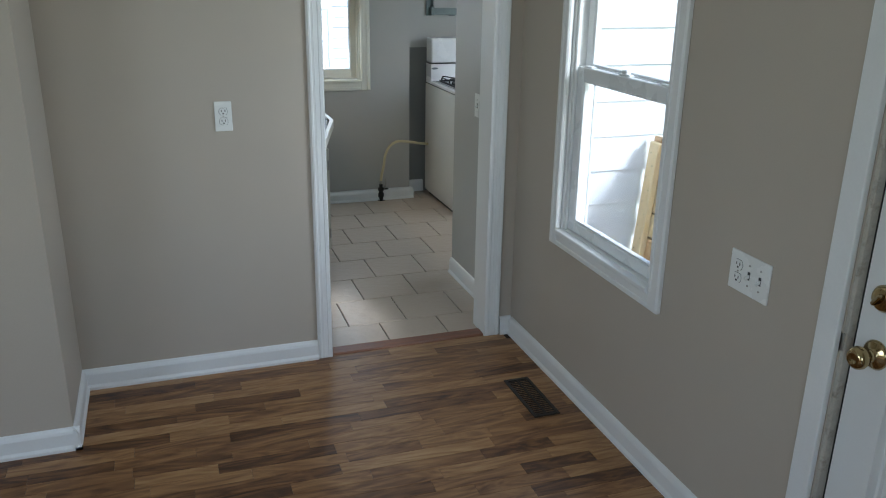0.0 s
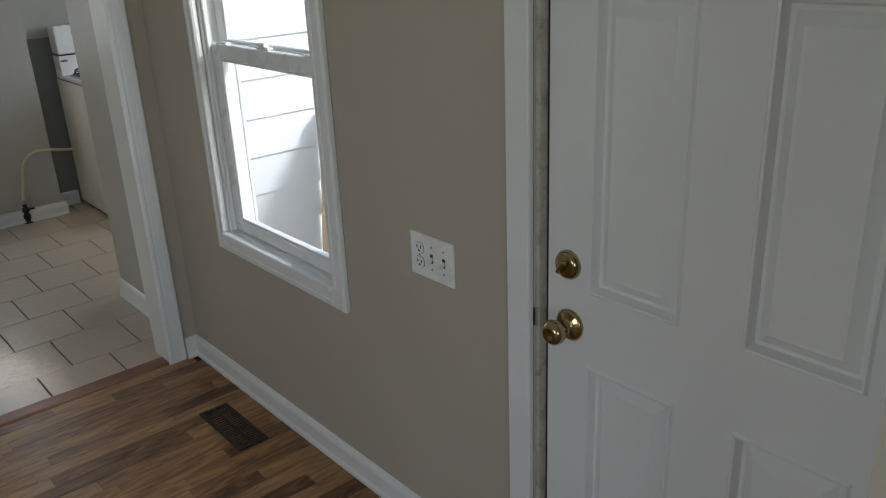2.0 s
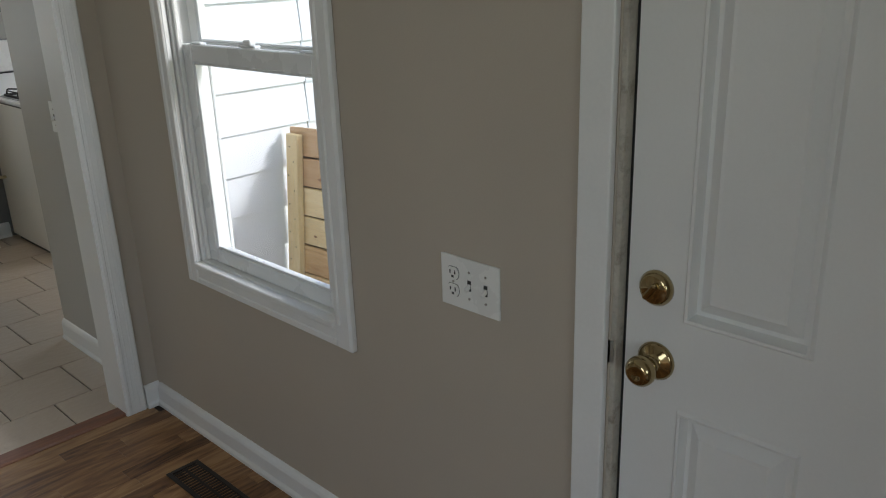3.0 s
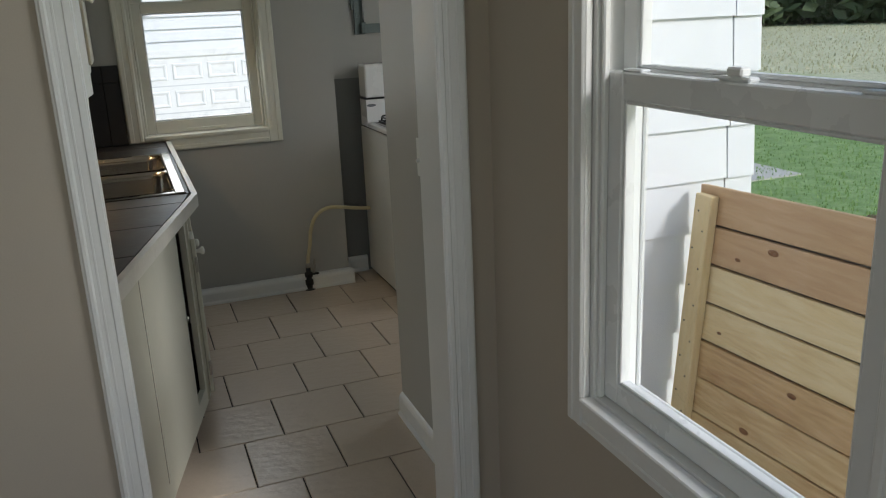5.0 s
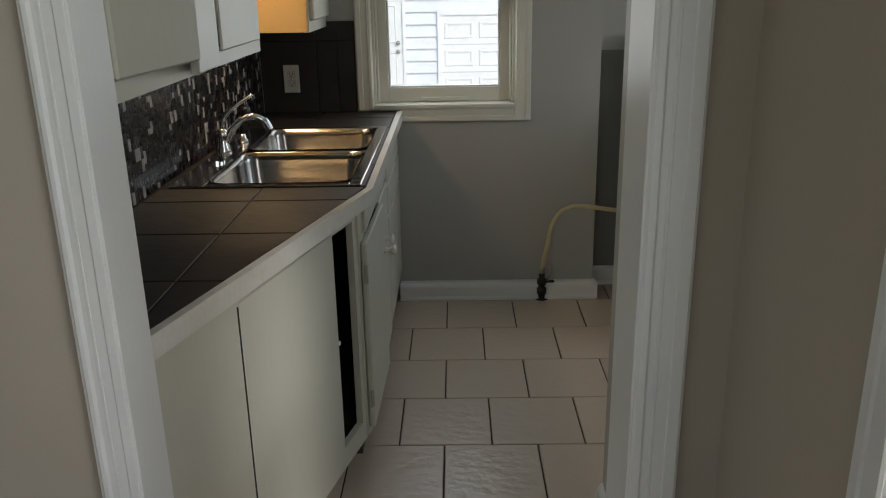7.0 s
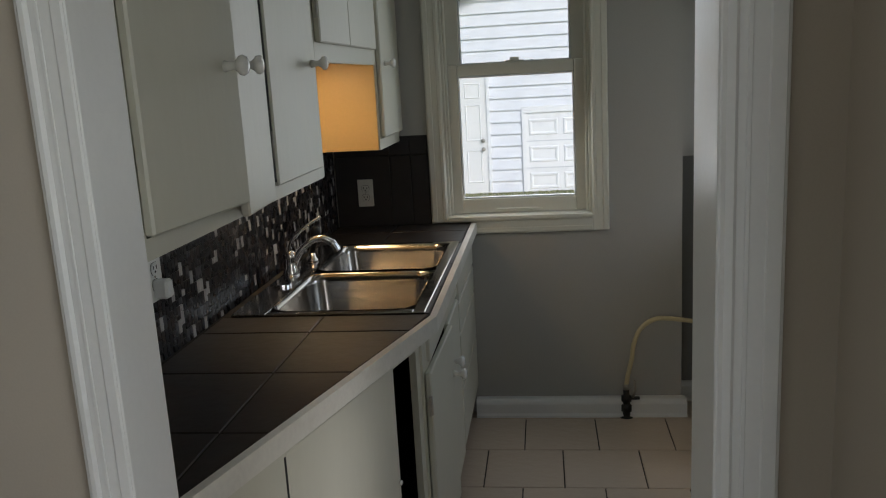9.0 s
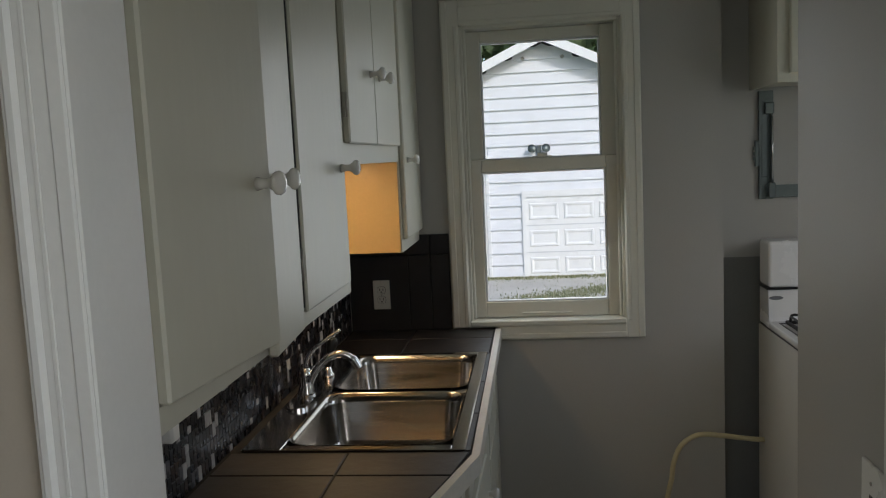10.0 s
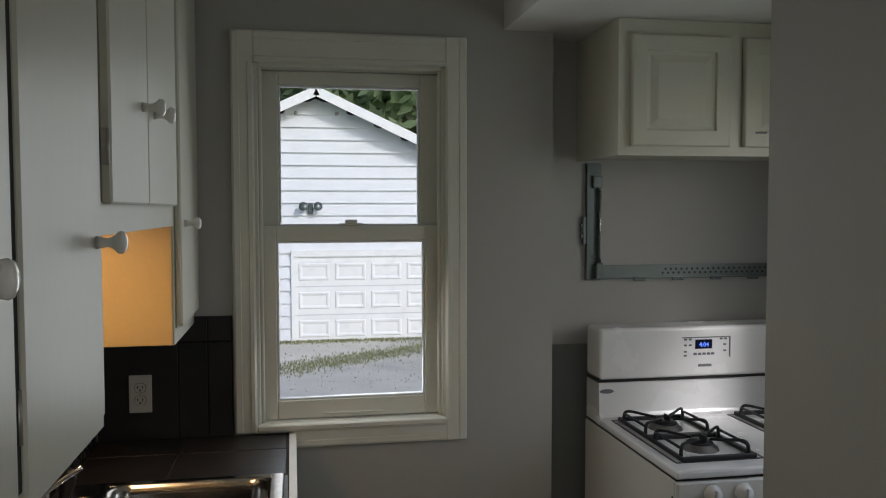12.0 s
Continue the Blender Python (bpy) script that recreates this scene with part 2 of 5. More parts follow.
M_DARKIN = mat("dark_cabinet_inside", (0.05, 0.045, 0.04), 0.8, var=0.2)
M_SIDING = mat("white_lap_siding", (0.72, 0.74, 0.77), 0.5, var=0.05, scale=4, fine=60, bump=0.04, stain=(0.45, 0.45, 0.43), stain_amt=0.15)
M_ROOF = mat("grey_shingle", (0.14, 0.14, 0.145), 0.85, var=0.25, scale=8, fine=90, bump=0.3)
M_PINE = ramp_mat("fresh_pine_board", [(0.0, (0.40, 0.235, 0.105)), (0.28, (0.58, 0.39, 0.20)), (0.6, (0.72, 0.56, 0.31)), (1.0, (0.80, 0.67, 0.44))], 0.6, grain=(14, 2.2, 22), piece_amt=0.55, bump=0.15)
M_TAN = ramp_mat("tan_weathered_pine", [(0.0, (0.40, 0.235, 0.125)), (0.5, (0.52, 0.34, 0.19)), (1.0, (0.62, 0.44, 0.27))], 0.6, grain=(14, 2.2, 22), piece_amt=0.2, bump=0.15)
M_POST = ramp_mat("pale_pine_stud", [(0.0, (0.60, 0.42, 0.21)), (0.5, (0.72, 0.56, 0.31)), (1.0, (0.80, 0.67, 0.44))], 0.6, grain=(22, 14, 2.2), piece=False, bump=0.15)
M_KNOT = mat("brown_pine_knot", (0.20, 0.09, 0.035), 0.6, var=0.3, scale=60)
M_PORCH = mat("brown_grey_porch_boards", (0.20, 0.165, 0.13), 0.7, var=0.2, scale=5, fine=80, bump=0.2)
M_CONC = mat("grey_concrete", (0.55, 0.525, 0.47), 0.85, var=0.15, scale=1.2, fine=40, bump=0.2, stain=(0.22, 0.21, 0.19), stain_amt=0.5, stain_scale=0.9)
M_LEAF = mat("dry_leaf", (0.17, 0.11, 0.06), 0.8, var=0.4, bump=0.1)
M_GLASS = glass_mat("window_glass")

# lawn that turns into a dry field further out
M_GROUND = bpy.data.materials.new("lawn_and_field")
M_GROUND.use_nodes = True
gt = M_GROUND.node_tree
gb = gt.nodes["Principled BSDF"]
gtc = gt.nodes.new("ShaderNodeTexCoord")
gs = gt.nodes.new("ShaderNodeSeparateXYZ")
gt.links.new(gtc.outputs["Object"], gs.inputs[0])
gw = gt.nodes.new("ShaderNodeTexNoise")
gw.inputs["Scale"].default_value, gw.inputs["Detail"].default_value = 0.35, 4
gt.links.new(gtc.outputs["Object"], gw.inputs["Vector"])
gm = gt.nodes.new("ShaderNodeMath")
gm.operation = "MULTIPLY_ADD"
gm.inputs[1].default_value = 3.0
gt.links.new(gw.outputs[0], gm.inputs[0])
gt.links.new(gs.outputs["X"], gm.inputs[2])
gr = gt.nodes.new("ShaderNodeMapRange")
gr.inputs["From Min"].default_value, gr.inputs["From Max"].default_value = 14.5, 16.5
gt.links.new(gm.outputs[0], gr.inputs["Value"])
gf = gt.nodes.new("ShaderNodeTexNoise")
gf.inputs["Scale"].default_value, gf.inputs["Detail"].default_value, gf.inputs["Roughness"].default_value = 5.0, 10, 0.75
gt.links.new(gtc.outputs["Object"], gf.inputs["Vector"])
ramps = []
for lo, mid, hi in (((0.15, 0.25, 0.075), (0.25, 0.38, 0.13), (0.36, 0.48, 0.20)), ((0.42, 0.43, 0.25), (0.56, 0.56, 0.36), (0.70, 0.68, 0.48))):
    cr = gt.nodes.new("ShaderNodeValToRGB")
    cr.color_ramp.elements[0].position, cr.color_ramp.elements[0].color = 0.32, (*lo, 1)
    cr.color_ramp.elements[1].position, cr.color_ramp.elements[1].color = 0.68, (*hi, 1)
    e = cr.color_ramp.elements.new(0.5)
    e.color = (*mid, 1)
    gt.links.new(gf.outputs[0], cr.inputs[0])
    ramps.append(cr)
gx = gt.nodes.new("ShaderNodeMix")
gx.data_type = "RGBA"
gt.links.new(gr.outputs[0], gx.inputs["Factor"])
gt.links.new(ramps[0].outputs[0], gx.inputs["A"])
gt.links.new(ramps[1].outputs[0], gx.inputs["B"])
gt.links.new(gx.outputs["Result"], gb.inputs["Base Color"])
gb.inputs["Roughness"].default_value = 0.9
gbp = gt.nodes.new("ShaderNodeBump")
gbp.inputs["Strength"].default_value, gbp.inputs["Distance"].default_value = 0.8, 0.06
gt.links.new(gf.outputs[0], gbp.inputs["Height"])
gt.links.new(gbp.outputs[0], gb.inputs["Normal"])


def leaf_mat(name, lo, hi):
    m = bpy.data.materials.new(name)
    m.use_nodes = True
    nt = m.node_tree
    b = nt.nodes["Principled BSDF"]
    cr = nt.nodes.new("ShaderNodeValToRGB")
    cr.color_ramp.elements[0].color, cr.color_ramp.elements[1].color = (*lo, 1), (*hi, 1)
    nt.links.new(nt.nodes.new("ShaderNodeNewGeometry").outputs["Random Per Island"], cr.inputs[0])
    nt.links.new(cr.outputs[0], b.inputs["Base Color"])
    b.inputs["Roughness"].default_value = 0.6
    tl = nt.nodes.new("ShaderNodeBsdfTranslucent")
    nt.links.new(cr.outputs[0], tl.inputs[0])
    mx = nt.nodes.new("ShaderNodeMixShader")
    mx.inputs[0].default_value = 0.6
    nt.links.new(b.outputs[0], mx.inputs[1])
    nt.links.new(tl.outputs[0], mx.inputs[2])
    nt.links.new(mx.outputs[0], nt.nodes["Material Output"].inputs[0])
    return m


M_FOLIAGE = leaf_mat("tree_leaves", (0.20, 0.26, 0.13), (0.42, 0.50, 0.30))
M_WEED = leaf_mat("weed_leaves", (0.24, 0.27, 0.13), (0.46, 0.45, 0.27))
M_BARK = mat("grey_bark", (0.12, 0.10, 0.08), 0.9, var=0.3, scale=9, bump=0.4)

# ---- building helpers ----


def box(bm, x0, x1, y0, y1, z0, z1, bev=0.0, m=None, seg=1):
    x0, x1, y0, y1, z0, z1 = min(x0, x1), max(x0, x1), min(y0, y1), max(y0, y1), min(z0, z1), max(z0, z1)
    vs = [bm.verts.new((x, y, z)) for x in (x0, x1) for y in (y0, y1) for z in (z0, z1)]
    fs = [bm.faces.new([vs[i] for i in f]) for f in ((0, 1, 3, 2), (4, 6, 7, 5), (0, 4, 5, 1), (2, 3, 7, 6), (0, 2, 6, 4), (1, 5, 7, 3))]
    if bev:
        es = {e for f in fs for e in f.edges}
        r = bmesh.ops.bevel(bm, geom=list(es), offset=bev, segments=seg, affect="EDGES", profile=0.5)
        vs = list({v for f in r["faces"] for v in f.verts} | {v for v in vs if v.is_valid})
    if m is not None:
        bmesh.ops.transform(bm, matrix=m, verts=vs)
    return bm


def bx(*a, **k):
    return box(bmesh.new(), *a, **k)


def lathe(bm, prof, m=None, seg=20):
    """Turn (radius, height) pairs about z."""
    m = m or Matrix()
    rings = []
    for r, h in prof:
        if r < 1e-6:
            rings.append([bm.verts.new(m @ Vector((0, 0, h)))])
        else:
            rings.append([bm.verts.new(m @ Vector((r * math.cos(2 * math.pi * i / seg), r * math.sin(2 * math.pi * i / seg), h))) for i in range(seg)])
    for a, b in zip(rings, rings[1:]):
        for i in range(seg):
            j = (i + 1) % seg
            if len(a) == 1 and len(b) == 1:
                continue
            if len(a) == 1:
                f = (a[0], b[i], b[j])
            elif len(b) == 1:
                f = (a[i], a[j], b[0])
            else:
                f = (a[i], a[j], b[j], b[i])
            bm.faces.new(f).smooth = True
    return bm


def tube(bm, pts, r, seg=10, caps=True):
    pts = [Vector(p) for p in pts]
    rs = r if isinstance(r, (list, tuple)) else [r] * len(pts)
    rings, up = [], None
    for i, p in enumerate(pts):
        d = (pts[min(i + 1, len(pts) - 1)] - pts[max(i - 1, 0)]).normalized()
        if up is None:
            up = Vector((0, 0, 1)) if abs(d.z) < 0.9 else Vector((1, 0, 0))
        s = d.cross(up).normalized()
        up = s.cross(d).normalized()
        rings.append([bm.verts.new(p + rs[i] * (math.cos(2 * math.pi * k / seg) * s + math.sin(2 * math.pi * k / seg) * up)) for k in range(seg)])
    for a, b in zip(rings, rings[1:]):
        for k in range(seg):
            bm.faces.new((a[k], a[(k + 1) % seg], b[(k + 1) % seg], b[k])).smooth = True
    if caps:
        bm.faces.new(rings[0][::-1])
        bm.faces.new(rings[-1])
    return bm


def spline(pts, n=8):
    """Points of a smooth curve through pts."""
    pts = [Vector(p) for p in pts]
    out = []
    for i in range(len(pts) - 1):
        p0, p1, p2, p3 = pts[max(i - 1, 0)], pts[i], pts[i + 1], pts[min(i + 2, len(pts) - 1)]
        for k in range(n):
            t = k / n
            out.append(0.5 * ((2 * p1) + (p2 - p0) * t + (2 * p0 - 5 * p1 + 4 * p2 - p3) * t * t + (3 * p1 - p0 - 3 * p2 + p3) * t ** 3))
    return out + [pts[-1]]


def extrude(bm, outline, axis, a, b, m=None):
    """A prism: the outline in the two other axes, from a to b along the axis."""
    def v(p, h):
        q = {"x": (h, p[0], p[1]), "y": (p[0], h, p[1]), "z": (p[0], p[1], h)}[axis]
        return bm.verts.new((m @ Vector(q)) if m else q)
    lo, hi = [v(p, a) for p in outline], [v(p, b) for p in outline]
    n = len(outline)
    bm.faces.new(lo[::-1])
    bm.faces.new(hi)
    for i in range(n):
        bm.faces.new((lo[i], lo[(i + 1) % n], hi[(i + 1) % n], hi[i]))
    bmesh.ops.recalc_face_normals(bm, faces=bm.faces[:])
    return bm


def mesh_of(name, bm, material):
    me = bpy.data.meshes.new(name)
    bmesh.ops.recalc_face_normals(bm, faces=bm.faces[:])
    bm.to_mesh(me)
    bm.free()
    me.materials.append(material)
    return me


def solid(name, bm, material, label="", category="", kind="structure", group=""):
    return tagged(new(name, mesh_of(name, bm, material)), label, category, group, kind)


def thing(name, at, label, category, group=""):
    ob = new(name)
    ob.empty_display_size = 0.05
    ob.location = at
    return tagged(ob, label, category, group)


def part(name, bm, material, parent, label=""):
    ob = new(name, mesh_of(name, bm, material))
    ob.parent = parent
    if parent.data is None:
        ob.matrix_parent_inverse = Matrix.Translation(-parent.location)
    return tagged(ob, label)


def piece(name, me, at, parent, turn=None):
    ob = new(name, me)
    ob.parent = parent
    ob.matrix_parent_inverse = Matrix.Translation(-parent.location)
    ob.matrix_basis = Matrix.Translation(at) @ (turn or Matrix())
    return ob


def wall_with_holes(axis, a, b, u0, u1, z0, z1, holes):
    """A wall between a and b along axis x or y, from u0 to u1, with openings (u0, u1, z0, z1)."""
    bm = bmesh.new()

    def put(p, q, r, s):
        if q - p > 1e-4 and s - r > 1e-4:
            if axis == "x":
                box(bm, a, b, p, q, r, s)
            else:
                box(bm, p, q, a, b, r, s)
    at = u0
    for h in sorted(holes):
        put(at, h[0], z0, z1)
        put(h[0], h[1], z0, h[2])
        put(h[0], h[1], h[3], z1)
        at = h[1]
    put(at, u1, z0, z1)
    return bm

# ---- structure ----
K = 2.515      # kitchen back wall
KR = 2.65      # back of the stove recess
CEIL = 2.44
WEST = -1.24   # kitchen left wall
PART = 0.86    # end of the stub wall in the kitchen

solid("wall_doorway", wall_with_holes("y", 0.0, 0.105, -1.93, 0.0, 0, CEIL, [(-0.9, -0.125, -0.1, 2.06)]), M_WALL,
      "greige painted wall between living room and kitchen", "wall")
solid("wall_return", bx(-3.6, -1.93, -0.46, 0.13, 0, CEIL), M_WALL, "greige painted wall jutting into the living room", "wall")
solid("wall_east", wall_with_holes("x", 0.0, 0.10, -5.2, 0.0, 0, CEIL, [(-2.80, -1.955, -0.1, 2.06), (-1.165, -0.445, 0.665, 2.02)]), M_WALL,
      "greige painted outer wall with window and front door", "wall")
solid("wall_beside_door", bx(-0.505, 0.0, -3.7, -2.85, 0, CEIL), M_WALL, "greige painted wall stub beside the front door", "wall")
# The openings in the next two walls are unseen, added for the fill lamps.
solid("wall_living_west", wall_with_holes("x", -3.73, -3.6, -5.2, 0.13, 0, CEIL, [(-3.35, -2.05, 0.85, 2.05)]), M_WALL, "plain greige wall with unseen opening added for light", "wall")
solid("wall_living_south", wall_with_holes("y", -5.33, -5.2, -3.73, 0.13, 0, CEIL, [(-3.15, -1.45, 0.75, 2.05)]), M_WALL, "plain greige wall with unseen opening added for light", "wall")
solid("wall_kitchen_stub", wall_with_holes("x", 0.0, 0.13, 0.0, PART, 0, CEIL, []), M_KWALL, "grey painted stub wall beside the doorway", "wall")
solid("wall_kitchen_south", bx(0.13, 1.42, PART - 0.13, PART, 0, CEIL), M_KWALL, "grey painted kitchen wall", "wall")
solid("wall_kitchen_east", wall_with_holes("x", 1.28, 1.42, PART, KR + 0.15, 0, CEIL, [(1.1, 1.8, 1.02, 2.0)]), M_KWALL, "grey painted kitchen wall", "wall")
solid("wall_kitchen_north", wall_with_holes("y", K, KR + 0.15, WEST - 0.14, 0.237, 0, CEIL, [(-0.755, -0.125, 0.885, 2.065)]), M_KWALL,
      "grey painted kitchen wall with sash window", "wall")
solid("wall_recess", bx(0.237, 1.28, KR, KR + 0.15, 1.112, CEIL), M_KWALL, "grey painted wall of the stove recess", "wall")
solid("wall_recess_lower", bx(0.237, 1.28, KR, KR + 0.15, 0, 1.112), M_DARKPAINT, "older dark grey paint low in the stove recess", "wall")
solid("wall_kitchen_west", bx(WEST - 0.14, WEST, 0.105, K, 0, CEIL), M_KWALL, "grey painted kitchen wall behind the counter", "wall")
bm = bx(-3.73, 0.10, -5.33, KR + 0.15, CEIL, CEIL + 0.12)
box(bm, 0.10, 1.42, PART - 0.12, KR + 0.15, CEIL, CEIL + 0.12)
solid("ceiling", bm, M_CEIL, "white painted ceiling", "ceiling")
solid("soffit", bx(0.065, 1.28, PART, KR, 2.19, CEIL), M_CEIL, "pale boxed soffit above the stove recess", "soffit")

# living room floor: laminate strips over a dark base
floor = solid("floor", bx(-3.73, 0.13, -5.33, 0.0, -0.12, -0.004), M_SUBFLOOR, "brown acacia laminate strip floor", "floor")
bm = bx(WEST - 0.14, 0.06, 0.075, KR + 0.15, -0.12, -0.003)
box(bm, 0.06, 1.42, PART - 0.12, KR + 0.15, -0.12, -0.003)
kfloor = solid("kitchen_floor", bm, M_GROUT, "beige slate-look ceramic tile floor with dark grout", "floor")
solid("threshold", bx(-0.9, -0.125, 0.0, 0.075, -0.1, 0.008, bev=0.006), M_THRESH, "reddish brown wooden doorway threshold", "threshold")


def baseboard(name, p, q, inward, h, label):
    """A moulded board along the wall from p to q; inward: the unit vector into the room."""
    p, q, n = Vector((*p, 0)), Vector((*q, 0)), Vector((*inward, 0))
    d = (q - p).normalized()
    prof = [(0, 0), (0.022, 0), (0.022, 0.012), (0.015, 0.022), (0.015, h - 0.022), (0.012, h - 0.012), (0.006, h - 0.003), (0, h)]
    bm = bmesh.new()
    a = [bm.verts.new(p + n * u + Vector((0, 0, v))) for u, v in prof]
    b = [bm.verts.new(q + n * u + Vector((0, 0, v))) for u, v in prof]
    for i in range(len(prof)):
        j = (i + 1) % len(prof)
        bm.faces.new((a[i], a[j], b[j], b[i]))
    bm.faces.new(a)
    bm.faces.new(b[::-1])
    return solid(name, bm, M_TRIM, label, "baseboard")


WB = "white painted wooden baseboard with rounded top"
baseboard("baseboard_doorway_left", (-1.93, 0), (-0.947, 0), (0, -1), 0.09, WB)
baseboard("baseboard_return_side", (-1.93, -0.482), (-1.93, 0), (1, 0), 0.09, WB)
baseboard("baseboard_return_front", (-3.6, -0.46), (-1.908, -0.46), (0, -1), 0.09, WB)
baseboard("baseboard_east", (0, -1.885), (0, -0.02), (-1, 0), 0.09, WB)
baseboard("baseboard_corner", (-0.06, 0), (0, 0), (0, -1), 0.09, WB)
baseboard("baseboard_kitchen_stub", (0, 0.13), (0, PART), (-1, 0), 0.095, WB)
solid("baseboard_kitchen_backing", bx(-0.66, 0.250, K - 0.048, K, 0, 0.078), M_TRIM, "white furring board behind the baseboard", "baseboard")
baseboard("baseboard_kitchen_north", (-0.66, K - 0.048), (0.252, K - 0.048), (0, -1), 0.085, WB)
baseboard("baseboard_recess", (0.237, KR), (0.385, KR), (0, -1), 0.095, WB)
baseboard("baseboard_beside_door", (-0.505, -3.7), (-0.505, -2.85), (-1, 0), 0.09, WB)


def casing(bm, axis, face, side, u0, u1, z0, z1, along):
    """A flat moulded board on a wall plane. axis: the wall's normal axis; face: its place; side: +1 or -1, the way it stands out.
    along: 'z' for an upright, 'u' for a level board. Two raised beads run along it."""
    def put(a, b, c, d, t, bev):
        lo, hi = sorted((face, face + side * t))
        if axis == "x":
            box(bm, lo, hi, a, b, c, d, bev=bev)
        else:
            box(bm, a, b, lo, hi, c, d, bev=bev)
    put(u0, u1, z0, z1, 0.014, 0.002)
    if along == "z":
        w = u1 - u0
        put(u0 + 0.004, u0 + w * 0.28, z0 + 0.001, z1 - 0.001, 0.0185, 0.004)
        put(u1 - w * 0.30, u1 - 0.003, z0 + 0.001, z1 - 0.001, 0.0165, 0.002)
        put(u0 + w * 0.40, u0 + w * 0.47, z0 + 0.001, z1 - 0.001, 0.0155, 0.0006)
    else:
        w = z1 - z0
        put(u0 + 0.001, u1 - 0.001, z0 + 0.004, z0 + w * 0.28, 0.021, 0.004)
        put(u0 + 0.001, u1 - 0.001, z1 - w * 0.30, z1 - 0.003, 0.0185, 0.003)
    return bm


# doorway trim
solid("trim_doorway_left", casing(bmesh.new(), "y", 0.0, -1, -0.947, -0.882, 0, 2.13, "z"), M_TRIM, "white moulded doorway casing", "door casing")
solid("trim_doorway_right", casing(bmesh.new(), "y", 0.0, -1, -0.141, -0.065, 0, 2.13, "z"), M_TRIM, "white moulded doorway casing", "door casing")
solid("trim_doorway_head", casing(bmesh.new(), "y", 0.0, -1, -0.882, -0.141, 2.06, 2.13, "u"), M_TRIM, "white moulded doorway head casing", "door casing")
solid("trim_doorway_jamb_left", bx(-0.9, -0.887, 0.0, 0.113, 0.0, 2.06, bev=0.002), M_TRIM, "white painted door jamb", "door jamb")
solid("trim_doorway_jamb_right", bx(-0.139, -0.125, 0.0, 0.142, 0.0, 2.06, bev=0.002), M_TRIM, "white painted door jamb", "door jamb")
solid("trim_doorway_jamb_head", bx(-0.887, -0.139, 0.0, 0.113, 2.045, 2.06, bev=0.002), M_TRIM, "white painted door jamb", "door jamb")
solid("trim_kitchen_side_left", bx(-0.955, -0.897, 0.105, 0.119, 0.0, 2.12, bev=0.003), M_TRIM, "white door casing on the kitchen side", "door casing")
solid("trim_kitchen_side_right", bx(-0.128, -0.062, 0.105, 0.148, 0.0, 2.12, bev=0.003), M_TRIM, "white door casing on the kitchen side", "door casing")


def sash_window(name, label, m, w, sill, meet, head, casing_w, mat_in, apron, gap=0.0, left_cut=None, dep=0.097, top_w=None):
    """A double-hung window. Local axes: u along the wall, v into the wall (outwards), z up; m maps them to the world.
    w: half the clear width between casings; sill, meet, head: heights."""
    win = thing(name, m @ Vector((0, 0, sill)), label, "window")
    tagged(win, kind="structure")

    def p(nm, boxes, material, parent=win, lab="", bev=0.003):
        bm = bmesh.new()
        for b in boxes:
            box(bm, *b, bev=bev, m=m)
        return part(nm, bm, material, parent, lab)
    e = casing_w
    th = top_w or e
    lz = left_cut if left_cut is not None else sill - apron
    p("casing", [(-w - e, -w, -0.018, 0, lz, head + th), (-w - e + 0.004, -w - e * 0.62, -0.0215, -0.01, lz + 0.002, head + th - 0.004), (-w - 0.02, -w - 0.003, -0.022, -0.01, lz + 0.003, head)], mat_in)
    p("casing", [(w, w + e, -0.018, 0, sill - apron, head + th), (w + e * 0.62, w + e - 0.004, -0.0215, -0.01, sill - apron + 0.002, head + th - 0.004), (w + 0.003, w + 0.02, -0.022, -0.01, sill + 0.004, head - 0.002)], mat_in)
    p("casing", [(-w, w, -0.018, 0, head, head + th), (-w, w, -0.0215, -0.01, head + th - e * 0.4, head + th - 0.004), (-w, w, -0.026, -0.01, head + 0.002, head + 0.016)], mat_in)
    u_start = -w if left_cut is None else -w + gap
    p("casing", [(u_start, w, -0.018, 0, sill - apron, sill), (u_start, w, -0.0215, -0.01, sill - apron + 0.004, sill - apron * 0.62), (-w, w, -0.024, -0.001, sill - 0.012, sill + 0.003)], mat_in)
    # linings of the opening
    p("jamb", [(-w - 0.008, -w + 0.012, 0.001, dep, sill, head)], mat_in)
    p("jamb", [(w - 0.012, w + 0.008, 0.001, dep, sill, head)], mat_in)
    p("jamb", [(-w + 0.012, w - 0.012, 0.001, dep, head - 0.012, head + 0.006)], mat_in)
    p("window_sill", [(-w + 0.012, w - 0.012, 0.001, dep, sill - 0.012, sill + 0.014), (-w + 0.002, w - 0.002, -0.030, 0.002, sill - 0.006, sill + 0.012)], mat_in)
    p("stop", [(-w + 0.012, -w + 0.024, 0.008, 0.022, sill + 0.014, head - 0.012)], mat_in)
    p("stop", [(w - 0.024, w - 0.012, 0.008, 0.022, sill + 0.014, head - 0.012)], mat_in)
    return win, p


